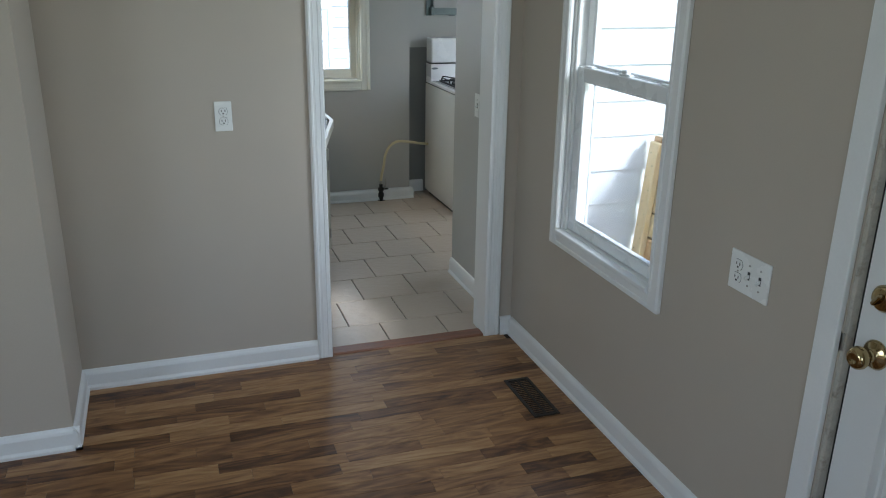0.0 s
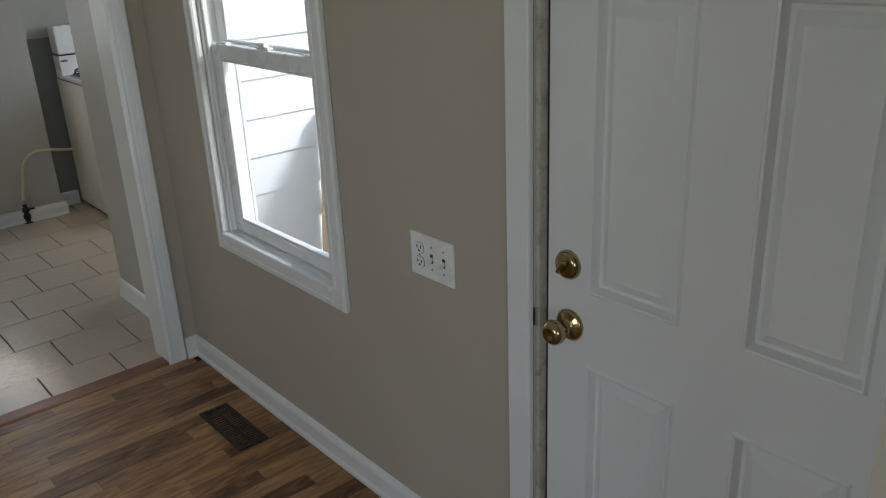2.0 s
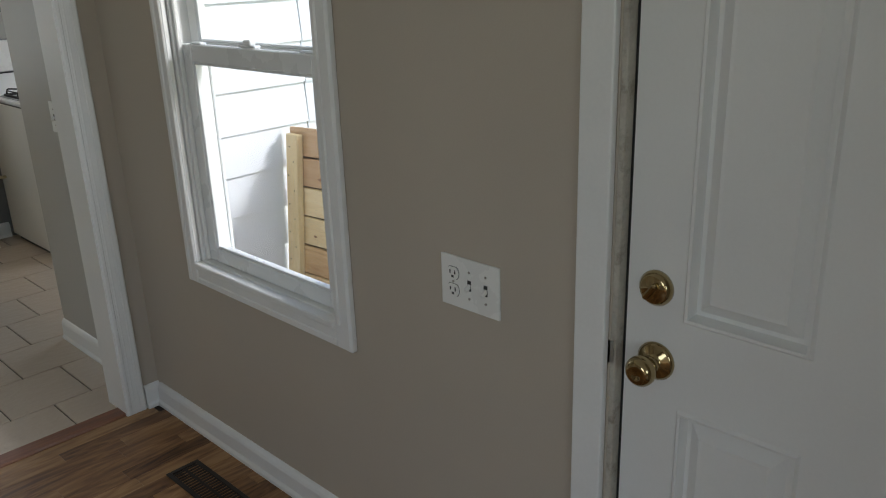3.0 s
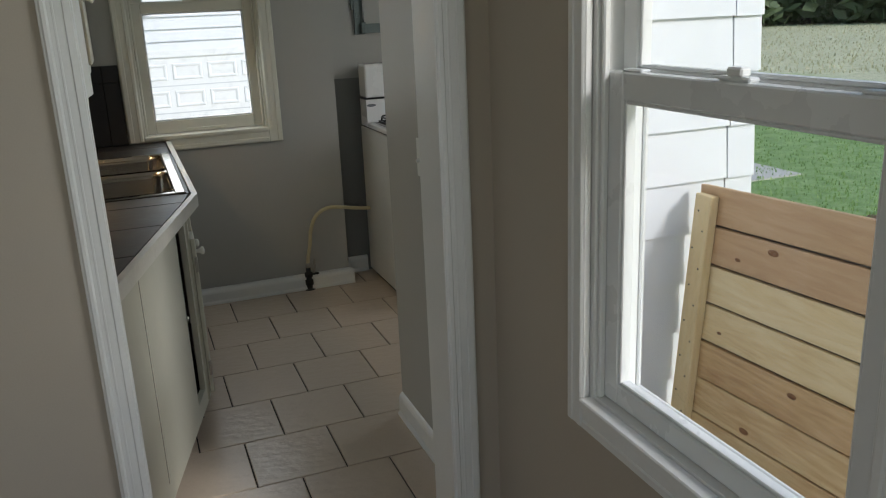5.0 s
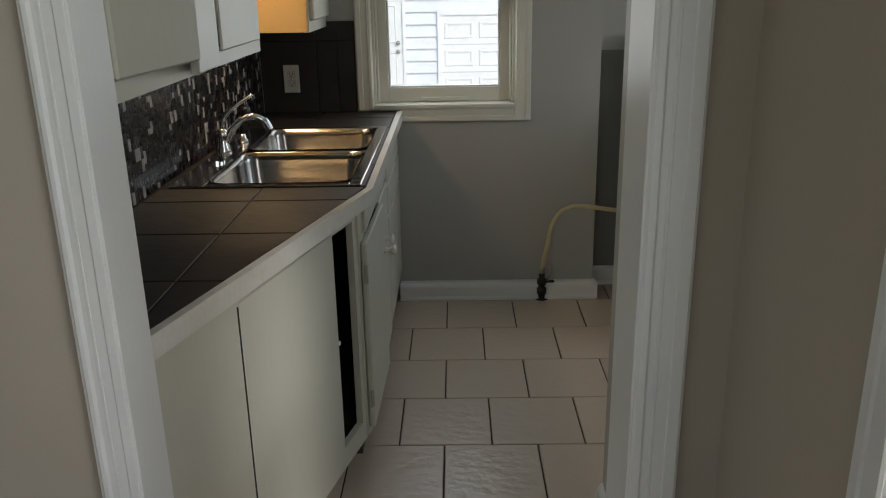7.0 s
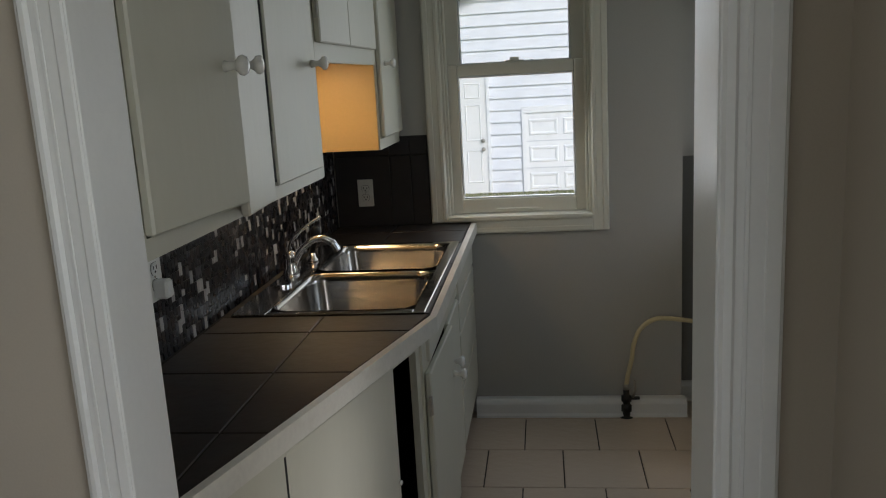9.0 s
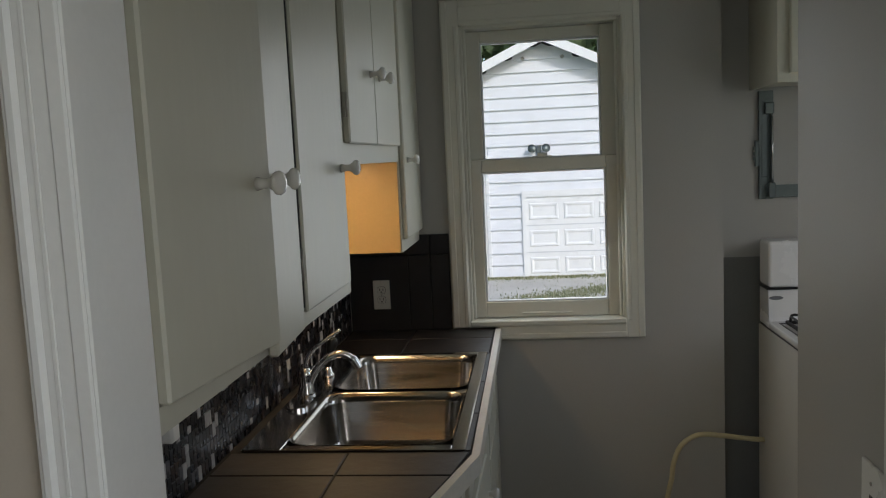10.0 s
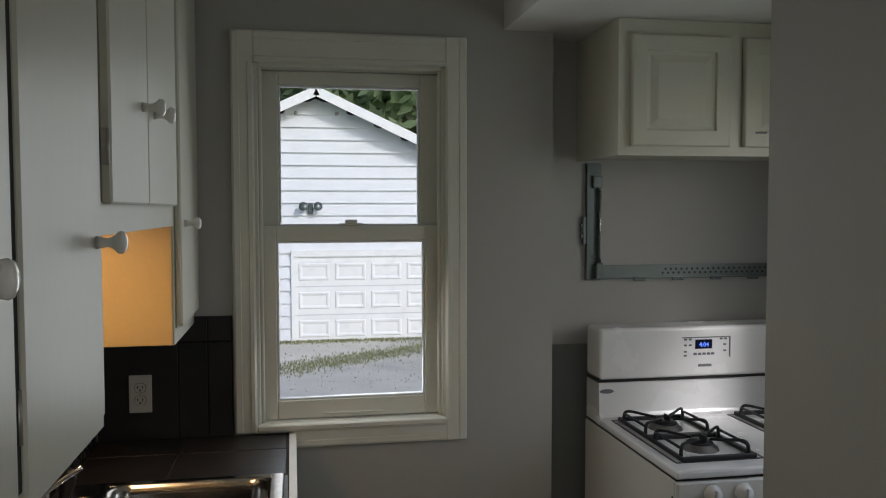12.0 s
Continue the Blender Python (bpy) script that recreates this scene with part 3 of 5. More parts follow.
def sash(p, w, v0, v1, z0, z1, stile, bottom, top, mat_in, name="sash"):
    s = p(name, [(-w, -w + stile, v0, v1, z0, z1), (w - stile, w, v0, v1, z0, z1), (-w + stile, w - stile, v0, v1, z0, z0 + bottom),
                 (-w + stile, w - stile, v0, v1, z1 - top, z1)], mat_in)
    g = w - stile
    mid = (v0 + v1) / 2
    p("glazing_bead", [(-g, -g + 0.007, v0 + 0.004, v1 - 0.004, z0 + bottom, z1 - top), (g - 0.007, g, v0 + 0.004, v1 - 0.004, z0 + bottom, z1 - top),
                       (-g + 0.007, g - 0.007, v0 + 0.004, v1 - 0.004, z0 + bottom, z0 + bottom + 0.007),
                       (-g + 0.007, g - 0.007, v0 + 0.004, v1 - 0.004, z1 - top - 0.007, z1 - top)], M_VINYL, parent=s, bev=0.002)
    pane = p("pane", [(-g + 0.004, g - 0.004, mid - 0.002, mid + 0.002, z0 + bottom + 0.003, z1 - top - 0.003)], M_GLASS, parent=s, bev=0)
    pane.visible_shadow = False
    return s


# front window: u runs towards -y, v towards +x
MW = Matrix(((0, 1, 0, 0), (-1, 0, 0, -0.805), (0, 0, 1, 0), (0, 0, 0, 1)))
win1, pw = sash_window("window_1", "white double-hung vinyl window with moulded white casing", MW, 0.344, 0.665, 1.31, 2.02, 0.062, M_TRIM, 0.062)
sash(pw, 0.332, 0.022, 0.052, 0.680, 1.338, 0.052, 0.045, 0.05, M_VINYL)
sash(pw, 0.332, 0.056, 0.086, 1.300, 2.005, 0.045, 0.042, 0.045, M_VINYL)
pw("jamb_liner", [(-0.332, -0.320, 0.054, 0.096, 0.68, 1.30)], M_VINYL)
pw("jamb_liner", [(0.320, 0.332, 0.054, 0.096, 0.68, 1.30)], M_VINYL)
pw("sash_lock", [(-0.035, 0.035, 0.028, 0.050, 1.338, 1.346), (-0.012, 0.022, 0.024, 0.044, 1.346, 1.360)], M_VINYL)
pw("tilt_latch", [(-0.29, -0.23, 0.026, 0.048, 1.338, 1.344)], M_VINYL)
pw("tilt_latch", [(0.23, 0.29, 0.026, 0.048, 1.338, 1.344)], M_VINYL)
pw("exterior_frame", [(-0.358, -0.318, 0.098, 0.108, 0.667, 2.018), (0.318, 0.358, 0.098, 0.108, 0.667, 2.018), (-0.318, 0.318, 0.098, 0.108, 0.667, 0.69)], M_VINYL)

# kitchen window: u runs towards +x, v towards +y
MK = Matrix(((1, 0, 0, -0.4405), (0, 1, 0, K), (0, 0, 1, 0), (0, 0, 0, 1)))
win2, pk = sash_window("window_2", "cream painted double-hung sash window with wide casing", MK, 0.307, 0.895, 1.5, 2.062, 0.07, M_CREAM, 0.066, gap=0.105, left_cut=0.882, dep=0.13, top_w=0.097)
sash(pk, 0.295, 0.030, 0.062, 0.912, 1.545, 0.052, 0.062, 0.05, M_CREAM)
sash(pk, 0.295, 0.066, 0.098, 1.502, 2.048, 0.062, 0.04, 0.045, M_CREAM)
pk("sash_lock", [(-0.04, 0.04, 0.034, 0.058, 1.545, 1.552), (-0.02, 0.02, 0.036, 0.056, 1.552, 1.564)], M_CREAM)
pk("sash_lift", [(-0.1, 0.1, 0.022, 0.031, 0.925, 0.932)], M_CREAM)

# ---- front door ----
DX = 0.025
fd = thing("front_door", (DX, -2.37, 0), "closed white six-panel steel front door with brass knob", "door")
tagged(fd, kind="structure")
D0, D1 = -2.785, -1.972
cols = [(-2.655, -2.433), (-2.305, -2.083)]
rows = [(0.24, 0.762), (0.932, 1.548), (1.66, 1.90)]
bm = bmesh.new()
ys = [D0] + [v for c in cols for v in c] + [D1]
zs = [0.012] + [v for r in rows for v in r] + [2.035]
for i in range(len(ys) - 1):
    for j in range(len(zs) - 1):
        if not (i % 2 == 1 and j % 2 == 1):
            box(bm, DX, DX + 0.043, ys[i], ys[i + 1], zs[j], zs[j + 1])
bmesh.ops.remove_doubles(bm, verts=bm.verts[:], dist=1e-5)
leaf = part("leaf", bm, M_DOOR, fd)
for c in cols:
    for r in rows:
        bm = bmesh.new()
        # raised panel: a groove, a step and a proud field
        loops = [(0.0, 0.0), (0.005, -0.006), (0.010, -0.005), (0.016, 0.016), (0.024, 0.016), (0.046, 0.001), (0.052, 0.002), (0.06, 0.002)]
        rings = []
        for inset, depth in loops:
            rings.append([bm.verts.new((DX + depth, y, z)) for y, z in ((c[0] + inset, r[0] + inset), (c[1] - inset, r[0] + inset), (c[1] - inset, r[1] - inset), (c[0] + inset, r[1] - inset))])
        for a, b in zip(rings, rings[1:]):
            for k in range(4):
                bm.faces.new((a[k], a[(k + 1) % 4], b[(k + 1) % 4], b[k]))
        bm.faces.new(rings[-1])
        part("panel", bm, M_DOOR, leaf)
to_room = Matrix(((0, 0, -1, 0), (1, 0, 0, 0), (0, -1, 0, 0), (0, 0, 0, 1)))


def at_room(x, y, z):
    return Matrix.Translation((x, y, z)) @ to_room


bm = lathe(bmesh.new(), [(0, 0), (0.036, 0), (0.037, 0.004), (0.031, 0.010), (0.018, 0.013), (0.013, 0.018), (0.012, 0.030), (0.017, 0.036), (0.025, 0.042), (0.0285, 0.052), (0.027, 0.062), (0.020, 0.070), (0.012, 0.072), (0.009, 0.070), (0, 0.070)], at_room(DX, -2.037, 0.845), 28)
part("door_knob", bm, M_BRASS, leaf, "polished brass door knob")
bm = lathe(bmesh.new(), [(0, 0), (0.033, 0), (0.033, 0.006), (0.027, 0.014), (0.024, 0.016), (0, 0.016)], at_room(DX, -2.03, 0.985), 28)
db = part("deadbolt", bm, M_BRASS, leaf, "polished brass deadbolt with thumb turn")
bm = bx(-0.018, 0.018, -0.005, 0.005, 0.016, 0.032, bev=0.003, m=at_room(DX, -2.03, 0.985) @ pose(0, 0, 0, 0, 0, 55))
part("thumb_turn", bm, M_BRASS, db)
solid("door_jamb_latch_side", bx(0.002, 0.11, -1.966, -1.944, 0, 2.06, bev=0.002), M_JAMB, "worn chipped door jamb with scuffed paint", "door jamb")
solid("door_jamb_hinge_side", bx(0.002, 0.11, -2.812, -2.79, 0, 2.06, bev=0.002), M_TRIM, "white door jamb", "door jamb")
solid("door_jamb_head", bx(0.002, 0.11, -2.79, -1.966, 2.04, 2.06, bev=0.002), M_TRIM, "white door jamb", "door jamb")
solid("door_weatherstrip", bx(DX + 0.001, DX + 0.05, -1.9718, -1.9662, 0, 2.04), M_GAP, "black rubber door weatherstrip", "weatherstrip")
solid("door_threshold", bx(0.0, 0.14, -2.79, -1.966, -0.1, 0.010, bev=0.003), M_THRESH, "brown door sill", "threshold")
solid("trim_front_door_side", bx(-0.018, 0.0, -1.952, -1.885, 0, 2.13, bev=0.004, seg=2), M_TRIM, "white front door casing", "door casing")
solid("trim_front_door_head", casing(bmesh.new(), "x", 0.0, -1, -2.80, -1.952, 2.06, 2.13, "u"), M_TRIM, "white front door head casing", "door casing")
solid("strike_plate", bx(0.0, 0.003, -1.962, -1.950, 0.822, 0.868), M_HINGE, "small dull strike plate on worn jamb", "strike plate")

# ---- plates ----
AX = {"y-": (Vector((1, 0, 0)), Vector((0, -1, 0))), "x-": (Vector((0, -1, 0)), Vector((-1, 0, 0))), "x+": (Vector((0, 1, 0)), Vector((1, 0, 0)))}


def plate(name, centre, facing, w, h, gangs, label, material=M_PLASTIC, category="outlet"):
    """A cover plate of several gangs, each 'outlet', 'toggle' or 'decora'."""
    u, n = AX[facing]
    m = Matrix.Translation(centre) @ Matrix(((u.x, n.x, 0, 0), (u.y, n.y, 0, 0), (u.z, n.z, 1, 0), (0, 0, 0, 1)))
    th = thing(name, centre, label, category)
    part("cover_plate", bx(-w / 2, w / 2, 0, 0.006, -h / 2, h / 2, bev=0.0025, m=m, seg=2), material, th)
    k = len(gangs)
    for i, g in enumerate(gangs):
        c = (i - (k - 1) / 2) * 0.046
        if g == "outlet":
            for s in (-1, 1):
                zc = s * 0.0195
                ring = [(c + 0.0165 * math.cos(a), max(-0.0135, min(0.0135, 0.0175 * math.sin(a))) + zc) for a in [2 * math.pi * q / 20 for q in range(20)]]
                part("gap", extrude(bmesh.new(), [(c + (p[0] - c) * 1.07, zc + (p[1] - zc) * 1.07) for p in ring], "y", 0.0055, 0.0064, m), M_SLOT, th)
                rc = part("receptacle", extrude(bmesh.new(), ring, "y", 0.005, 0.0085, m), material, th)
                bm = bmesh.new()
                box(bm, c - 0.0085, c - 0.0055, 0.008, 0.0092, zc - 0.001, zc + 0.007, m=m)
                box(bm, c + 0.0055, c + 0.0085, 0.008, 0.0092, zc - 0.002, zc + 0.007, m=m)
                box(bm, c - 0.003, c + 0.003, 0.008, 0.0092, zc - 0.010, zc - 0.005, m=m)
                part("slots", bm, M_SLOT, rc)
            part("screw", lathe(bmesh.new(), [(0, 0), (0.003, 0), (0.003, 0.0015), (0, 0.002)], m @ Matrix.Translation((c, 0.006, 0)) @ pose(0, 0, 0, -90), 8), M_HINGE, th)
        elif g == "toggle":
            part("toggle_frame", bx(c - 0.005, c + 0.005, 0.0055, 0.0068, -0.012, 0.012, m=m), M_SLOT, th)
            part("toggle", bx(c - 0.004, c + 0.004, 0.0, 0.018, -0.005, 0.005, bev=0.0015, m=m @ Matrix.Translation((0, 0.004, 0)) @ pose(0, 0, 0, -25)), material, th)
            for s in (-0.03, 0.03):
                part("screw", lathe(bmesh.new(), [(0, 0), (0.003, 0), (0.003, 0.0015), (0, 0.002)], m @ Matrix.Translation((c, 0.006, s)) @ pose(0, 0, 0, -90), 8), M_HINGE, th)
    return th


plate("wall_outlet", (-1.2875, 0.0, 1.117), "y-", 0.067, 0.118, ["outlet"], "white duplex outlet on greige wall")
plate("switch_plate", (0.0, -1.609, 0.8885), "x-", 0.165, 0.117, ["outlet", "toggle", "toggle"], "white three-gang plate with outlet and two toggle switches", category="switch")
plate("light_switch", (0.0, 0.507, 1.028), "x-", 0.075, 0.117, ["toggle"], "white toggle switch plate on grey wall", category="switch")

# ---- floor register ----
vent = thing("floor_register", (-0.168, -0.617, 0), "brown metal floor register in laminate floor", "floor vent")
bm = bmesh.new()
for a in ((-0.226, -0.211, -0.778, -0.458), (-0.127, -0.112, -0.778, -0.458), (-0.211, -0.127, -0.778, -0.762), (-0.211, -0.127, -0.474, -0.458)):
    box(bm, *a, -0.001, 0.005, bev=0.0015)
part("frame", bm, M_VENT, vent)
part("damper", bx(-0.211, -0.127, -0.762, -0.474, -0.02, -0.0035), M_GAP, vent)
for i in range(20):
    y = -0.755 + i * 0.0144
    part("slat", bx(-0.211, -0.127, y - 0.003, y + 0.003, -0.003, 0.003), M_VENT, vent)
part("slat", bx(-0.173, -0.165, -0.762, -0.474, -0.002, 0.004), M_VENT, vent)

# ---- kitchen: countertop ----
CZ = 0.878
SX0, SX1, SY0, SY1 = -1.205, -0.660, 1.137, 2.085   # sink rim
top = thing("countertop", (-0.95, 1.3, CZ - 0.04), "dark brown tiled countertop with chipped white edging", "countertop")
bm = bmesh.new()
extrude(bm, [(WEST, 0.12), (-0.915, 0.12), (-0.642, 1.105), (-0.642, SY0 + 0.02), (WEST, SY0 + 0.02)], "z", CZ - 0.04, CZ - 0.003)
box(bm, WEST, -0.645, SY1 - 0.02, K, CZ - 0.04, CZ - 0.003)
box(bm, WEST, SX0 + 0.02, SY0 + 0.02, SY1 - 0.02, CZ - 0.04, CZ - 0.003)
box(bm, SX1 - 0.02, -0.645, SY0 + 0.02, SY1 - 0.02, CZ - 0.04, CZ - 0.003)
part("substrate", bm, M_CGROUT, top)
# edging, diagonal then straight
bm = bmesh.new()
extrude(bm, [(-0.896, 0.12), (-0.624, 1.105), (-0.643, 1.110), (-0.915, 0.12)], "z", CZ - 0.042, CZ + 0.002)
part("edging", bm, M_NOSE, top)
bm = bmesh.new()
extrude(bm, [(-0.624, 1.105), (-0.626, K), (-0.648, K), (-0.643, 1.110)], "z", CZ - 0.042, CZ + 0.002)
part("edging", bm, M_NOSE, top)


def ctile(poly):
    """One counter tile from its outline, with eased edges."""
    cx, cy = sum(p[0] for p in poly) / len(poly), sum(p[1] for p in poly) / len(poly)
    bm = bmesh.new()
    lo = [bm.verts.new((x, y, CZ - 0.004)) for x, y in poly]
    mid = [bm.verts.new((x, y, CZ - 0.0015)) for x, y in poly]
    hi = []
    for x, y in poly:
        d = Vector((cx - x, cy - y)).normalized() * 0.0016
        hi.append(bm.verts.new((x + d.x, y + d.y, CZ)))
    n = len(poly)
    for a, b in ((lo, mid), (mid, hi)):
        for i in range(n):
            bm.faces.new((a[i], a[(i + 1) % n], b[(i + 1) % n], b[i]))
    bm.faces.new(hi)
    part("counter_tile", bm, M_CTILE, top)


def edge_x(y):
    return -0.918 + (y - 0.12) * (0.272 / 0.985) if y < 1.105 else -0.648


G = 0.003
ylines = [0.12, 0.39, 0.70, 0.992, 1.133]
for a, b in zip(ylines, ylines[1:]):
    for s, e in ((WEST + 0.012, -0.937), (-0.937, None)):
        if e is None:
            lo_e, hi_e = edge_x(a + G), edge_x(b - G)
            if lo_e <= s + 0.02:
                lo_e = s + 0.022
            ctile([(s + G, a + G), (lo_e - G, a + G), (hi_e - G, b - G), (s + G, b - G)])
        else:
            hi = min(e, edge_x(a) - 0.003)
            ctile([(s + G, a + G), (hi - G, a + G), (hi - G, b - G), (s + G, b - G)])
for a, b in ((2.09, 2.335), (2.335, K - 0.012)):
    for s, e in ((WEST + 0.012, -0.966), (-0.966, -0.653)):
        ctile([(s + G, a + G), (e - G, a + G), (e - G, b - G), (s + G, b - G)])
for a, b in ((1.14, 1.42), (1.42, 1.73), (1.73, 2.085)):
    ctile([(SX1 + 0.001, a + G), (-0.649, a + G), (-0.649, b - G), (SX1 + 0.001, b - G)])

# ---- sink ----
sink = thing("kitchen_sink", (-0.94, 1.63, CZ - 0.17), "double-bowl stainless steel drop-in sink in tiled counter", "sink")


def rrect(x0, x1, y0, y1, r, n=5):
    out = []
    for cx, cy, a0 in ((x1 - r, y1 - r, 0), (x0 + r, y1 - r, 90), (x0 + r, y0 + r, 180), (x1 - r, y0 + r, 270)):
        for i in range(n + 1):
            a = radians(a0 + 90 * i / n)
            out.append((cx + r * math.cos(a), cy + r * math.sin(a)))
    return out


def ring_faces(bm, a, b):
    n = len(a)
    for i in range(n):
        bm.faces.new((a[i], a[(i + 1) % n], b[(i + 1) % n], b[i])).smooth = True


bowls = [(-1.10, -0.70, 1.172, 1.60), (-1.10, -0.70, 1.645, 2.05)]
rz = CZ + 0.006
bm = bmesh.new()
box(bm, SX0, -1.105, SY0, SY1, CZ - 0.002, rz, bev=0.003)
box(bm, -0.695, SX1, SY0, SY1, CZ - 0.002, rz, bev=0.003)
box(bm, -1.107, -0.693, SY0, 1.167, CZ - 0.002, rz - 0.0005, bev=0.0025)
box(bm, -1.107, -0.693, 2.055, SY1, CZ - 0.002, rz - 0.0005, bev=0.0025)
box(bm, -1.107, -0.693, 1.605, 1.64, CZ - 0.003, rz - 0.004, bev=0.002)
part("rim", bm, M_STEEL, sink)
for b in bowls:
    bm = bmesh.new()
    levels = [(-0.008, rz + 0.001, 0.06), (0.0, rz - 0.001, 0.055), (0.004, CZ - 0.02, 0.055), (0.012, CZ - 0.13, 0.055), (0.024, CZ - 0.155, 0.06), (0.05, CZ - 0.165, 0.06)]
    rings = [[bm.verts.new((x, y, z)) for x, y in rrect(b[0] + i, b[1] - i, b[2] + i, b[3] - i, r, 7)] for i, z, r in levels]
    for a, c in zip(rings, rings[1:]):
        ring_faces(bm, a, c)
    bm.faces.new(rings[-1])
    bowl = part("bowl", bm, M_STEEL, sink)
    cx, cy = (b[0] + b[1]) / 2, (b[2] + b[3]) / 2
    part("drain", lathe(bmesh.new(), [(0.055, 0.001), (0.052, 0.004), (0.04, 0.003), (0.036, 0.001), (0, 0.001)], Matrix.Translation((cx, cy, CZ - 0.165)), 24), M_CHROME, bowl)

# ---- faucet ----
fc = thing("kitchen_faucet", (-1.155, 1.56, rz), "chrome single-lever kitchen faucet with arched spout on the sink", "faucet")
bm = bmesh.new()
extrude(bm, rrect(-1.185, -1.128, 1.43, 1.69, 0.028, 6), "z", rz, rz + 0.008)
part("base_plate", bm, M_CHROME, fc)
part("body", lathe(bmesh.new(), [(0, 0), (0.026, 0), (0.027, 0.01), (0.019, 0.03), (0.018, 0.055), (0.02, 0.065), (0.014, 0.08), (0, 0.084)], Matrix.Translation((-1.157, 1.56, rz + 0.008)), 24), M_CHROME, fc)
pts = spline([(-1.152, 1.562, rz + 0.04), (-1.125, 1.566, rz + 0.085), (-1.088, 1.573, rz + 0.116), (-1.052, 1.580, rz + 0.124), (-1.022, 1.586, rz + 0.108), (-1.006, 1.590, rz + 0.078)], 7)
part("spout", tube(bmesh.new(), pts, [0.0135 - 0.004 * i / len(pts) + (0.003 if i > len(pts) - 9 else 0) for i in range(len(pts))], 14), M_CHROME, fc)
pts = spline([(-1.160, 1.56, rz + 0.06), (-1.150, 1.562, rz + 0.115), (-1.115, 1.57, rz + 0.155), (-1.052, 1.585, rz + 0.195)], 6)
part("lever", tube(bmesh.new(), pts, [0.008 - 0.003 * i / len(pts) for i in range(len(pts))], 10), M_CHROME, fc)
sp = thing("side_sprayer", (-1.155, 1.80, rz), "chrome and black side sprayer standing in the sink rim", "sprayer")
part("escutcheon", lathe(bmesh.new(), [(0, 0), (0.021, 0), (0.021, 0.006), (0.014, 0.014), (0.012, 0.03), (0, 0.03)], Matrix.Translation((-1.155, 1.80, rz)), 18), M_CHROME, sp)
part("spray_head", lathe(bmesh.new(), [(0.010, 0.0), (0.012, 0.03), (0.016, 0.06), (0.018, 0.085), (0.012, 0.1), (0, 0.102)], Matrix.Translation((-1.155, 1.80, rz + 0.028)) @ pose(0, 0, 0, 0, 14), 16), M_BLACK, sp)

# ---- base cabinets ----


def knob_at(m, parent, scale=1.0):
    bm = lathe(bmesh.new(), [(0, 0), (0.010 * scale, 0), (0.0075 * scale, 0.010), (0.007 * scale, 0.018), (0.011 * scale, 0.026), (0.0165 * scale, 0.031), (0.0175 * scale, 0.036), (0.015 * scale, 0.041), (0.008 * scale, 0.044), (0, 0.0445)], m, 20)
    return part("knob", bm, M_KNOB, parent, "white ceramic knob")


to_east = Matrix(((0, 0, 1, 0), (1, 0, 0, 0), (0, 1, 0, 0), (0, 0, 0, 1)))


def hinge_at(parent, x, y, z, h=0.055):
    bm = bmesh.new()
    box(bm, x - 0.002, x + 0.004, y - 0.010, y + 0.004, z - h / 2, z + h / 2)
    tube(bm, [(x + 0.005, y, z - h / 2), (x + 0.005, y, z + h / 2)], 0.004, 8)
    part("hinge", bm, M_HINGE, parent, "small painted steel hinge")


FX = -0.671    # straight base front
ZB = CZ - 0.042
bc = thing("base_cabinet", (-0.9, 1.8, 0), "off-white painted base cabinet with ajar door and four drawers", "cabinet")
bm = bmesh.new()
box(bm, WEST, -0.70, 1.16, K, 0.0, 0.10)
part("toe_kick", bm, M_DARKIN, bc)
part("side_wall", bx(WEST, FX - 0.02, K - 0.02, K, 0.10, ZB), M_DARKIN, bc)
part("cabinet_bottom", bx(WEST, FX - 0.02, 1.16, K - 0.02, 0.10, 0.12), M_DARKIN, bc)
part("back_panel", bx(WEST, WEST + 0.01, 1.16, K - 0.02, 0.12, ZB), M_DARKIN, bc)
bm = bmesh.new()   # face frame
box(bm, FX - 0.02, FX, 1.11, 1.145, 0.10, ZB)
box(bm, FX - 0.02, FX, 1.145, K, ZB - 0.045, ZB)
box(bm, FX - 0.02, FX, 1.145, K, 0.10, 0.135)
box(bm, FX - 0.02, FX, 1.865, 1.90, 0.135, ZB - 0.045)
box(bm, FX - 0.02, FX, K - 0.04, K, 0.135, ZB - 0.045)
box(bm, FX - 0.02, FX, 1.145, 1.865, 0.70, 0.735)
part("face_frame", bm, M_CAB, bc)
part("false_front", bx(FX, FX + 0.016, 1.155, 1.86, 0.735, ZB - 0.02, bev=0.003), M_CAB, bc)
DM = Matrix.Translation((FX + 0.002, 1.122, 0)) @ pose(0, 0, 0, 0, 0, -1.6)
bm = bx(0.0, 0.018, 0.0, 0.44, 0.12, 0.715, bev=0.004, m=DM)
d1 = part("cabinet_door", bm, M_CAB, bc)
knob_at(DM @ Matrix.Translation((0.018, 0.405, 0.56)) @ to_east, d1)
hinge_at(d1, FX + 0.012, 1.124, 0.22)
hinge_at(d1, FX + 0.012, 1.124, 0.62)
d2 = part("cabinet_door", bx(FX + 0.001, FX + 0.019, 1.568, 1.868, 0.12, 0.715, bev=0.004), M_CAB, bc)
knob_at(Matrix.Translation((FX + 0.019, 1.60, 0.575)) @ to_east, d2)
for z0, z1 in ((0.14, 0.368), (0.376, 0.572), (0.58, 0.69), (0.70, 0.81)):
    dr = part("drawer_front", bx(FX, FX + 0.020, 1.885, K - 0.012, z0, z1, bev=0.004), M_CAB, bc)

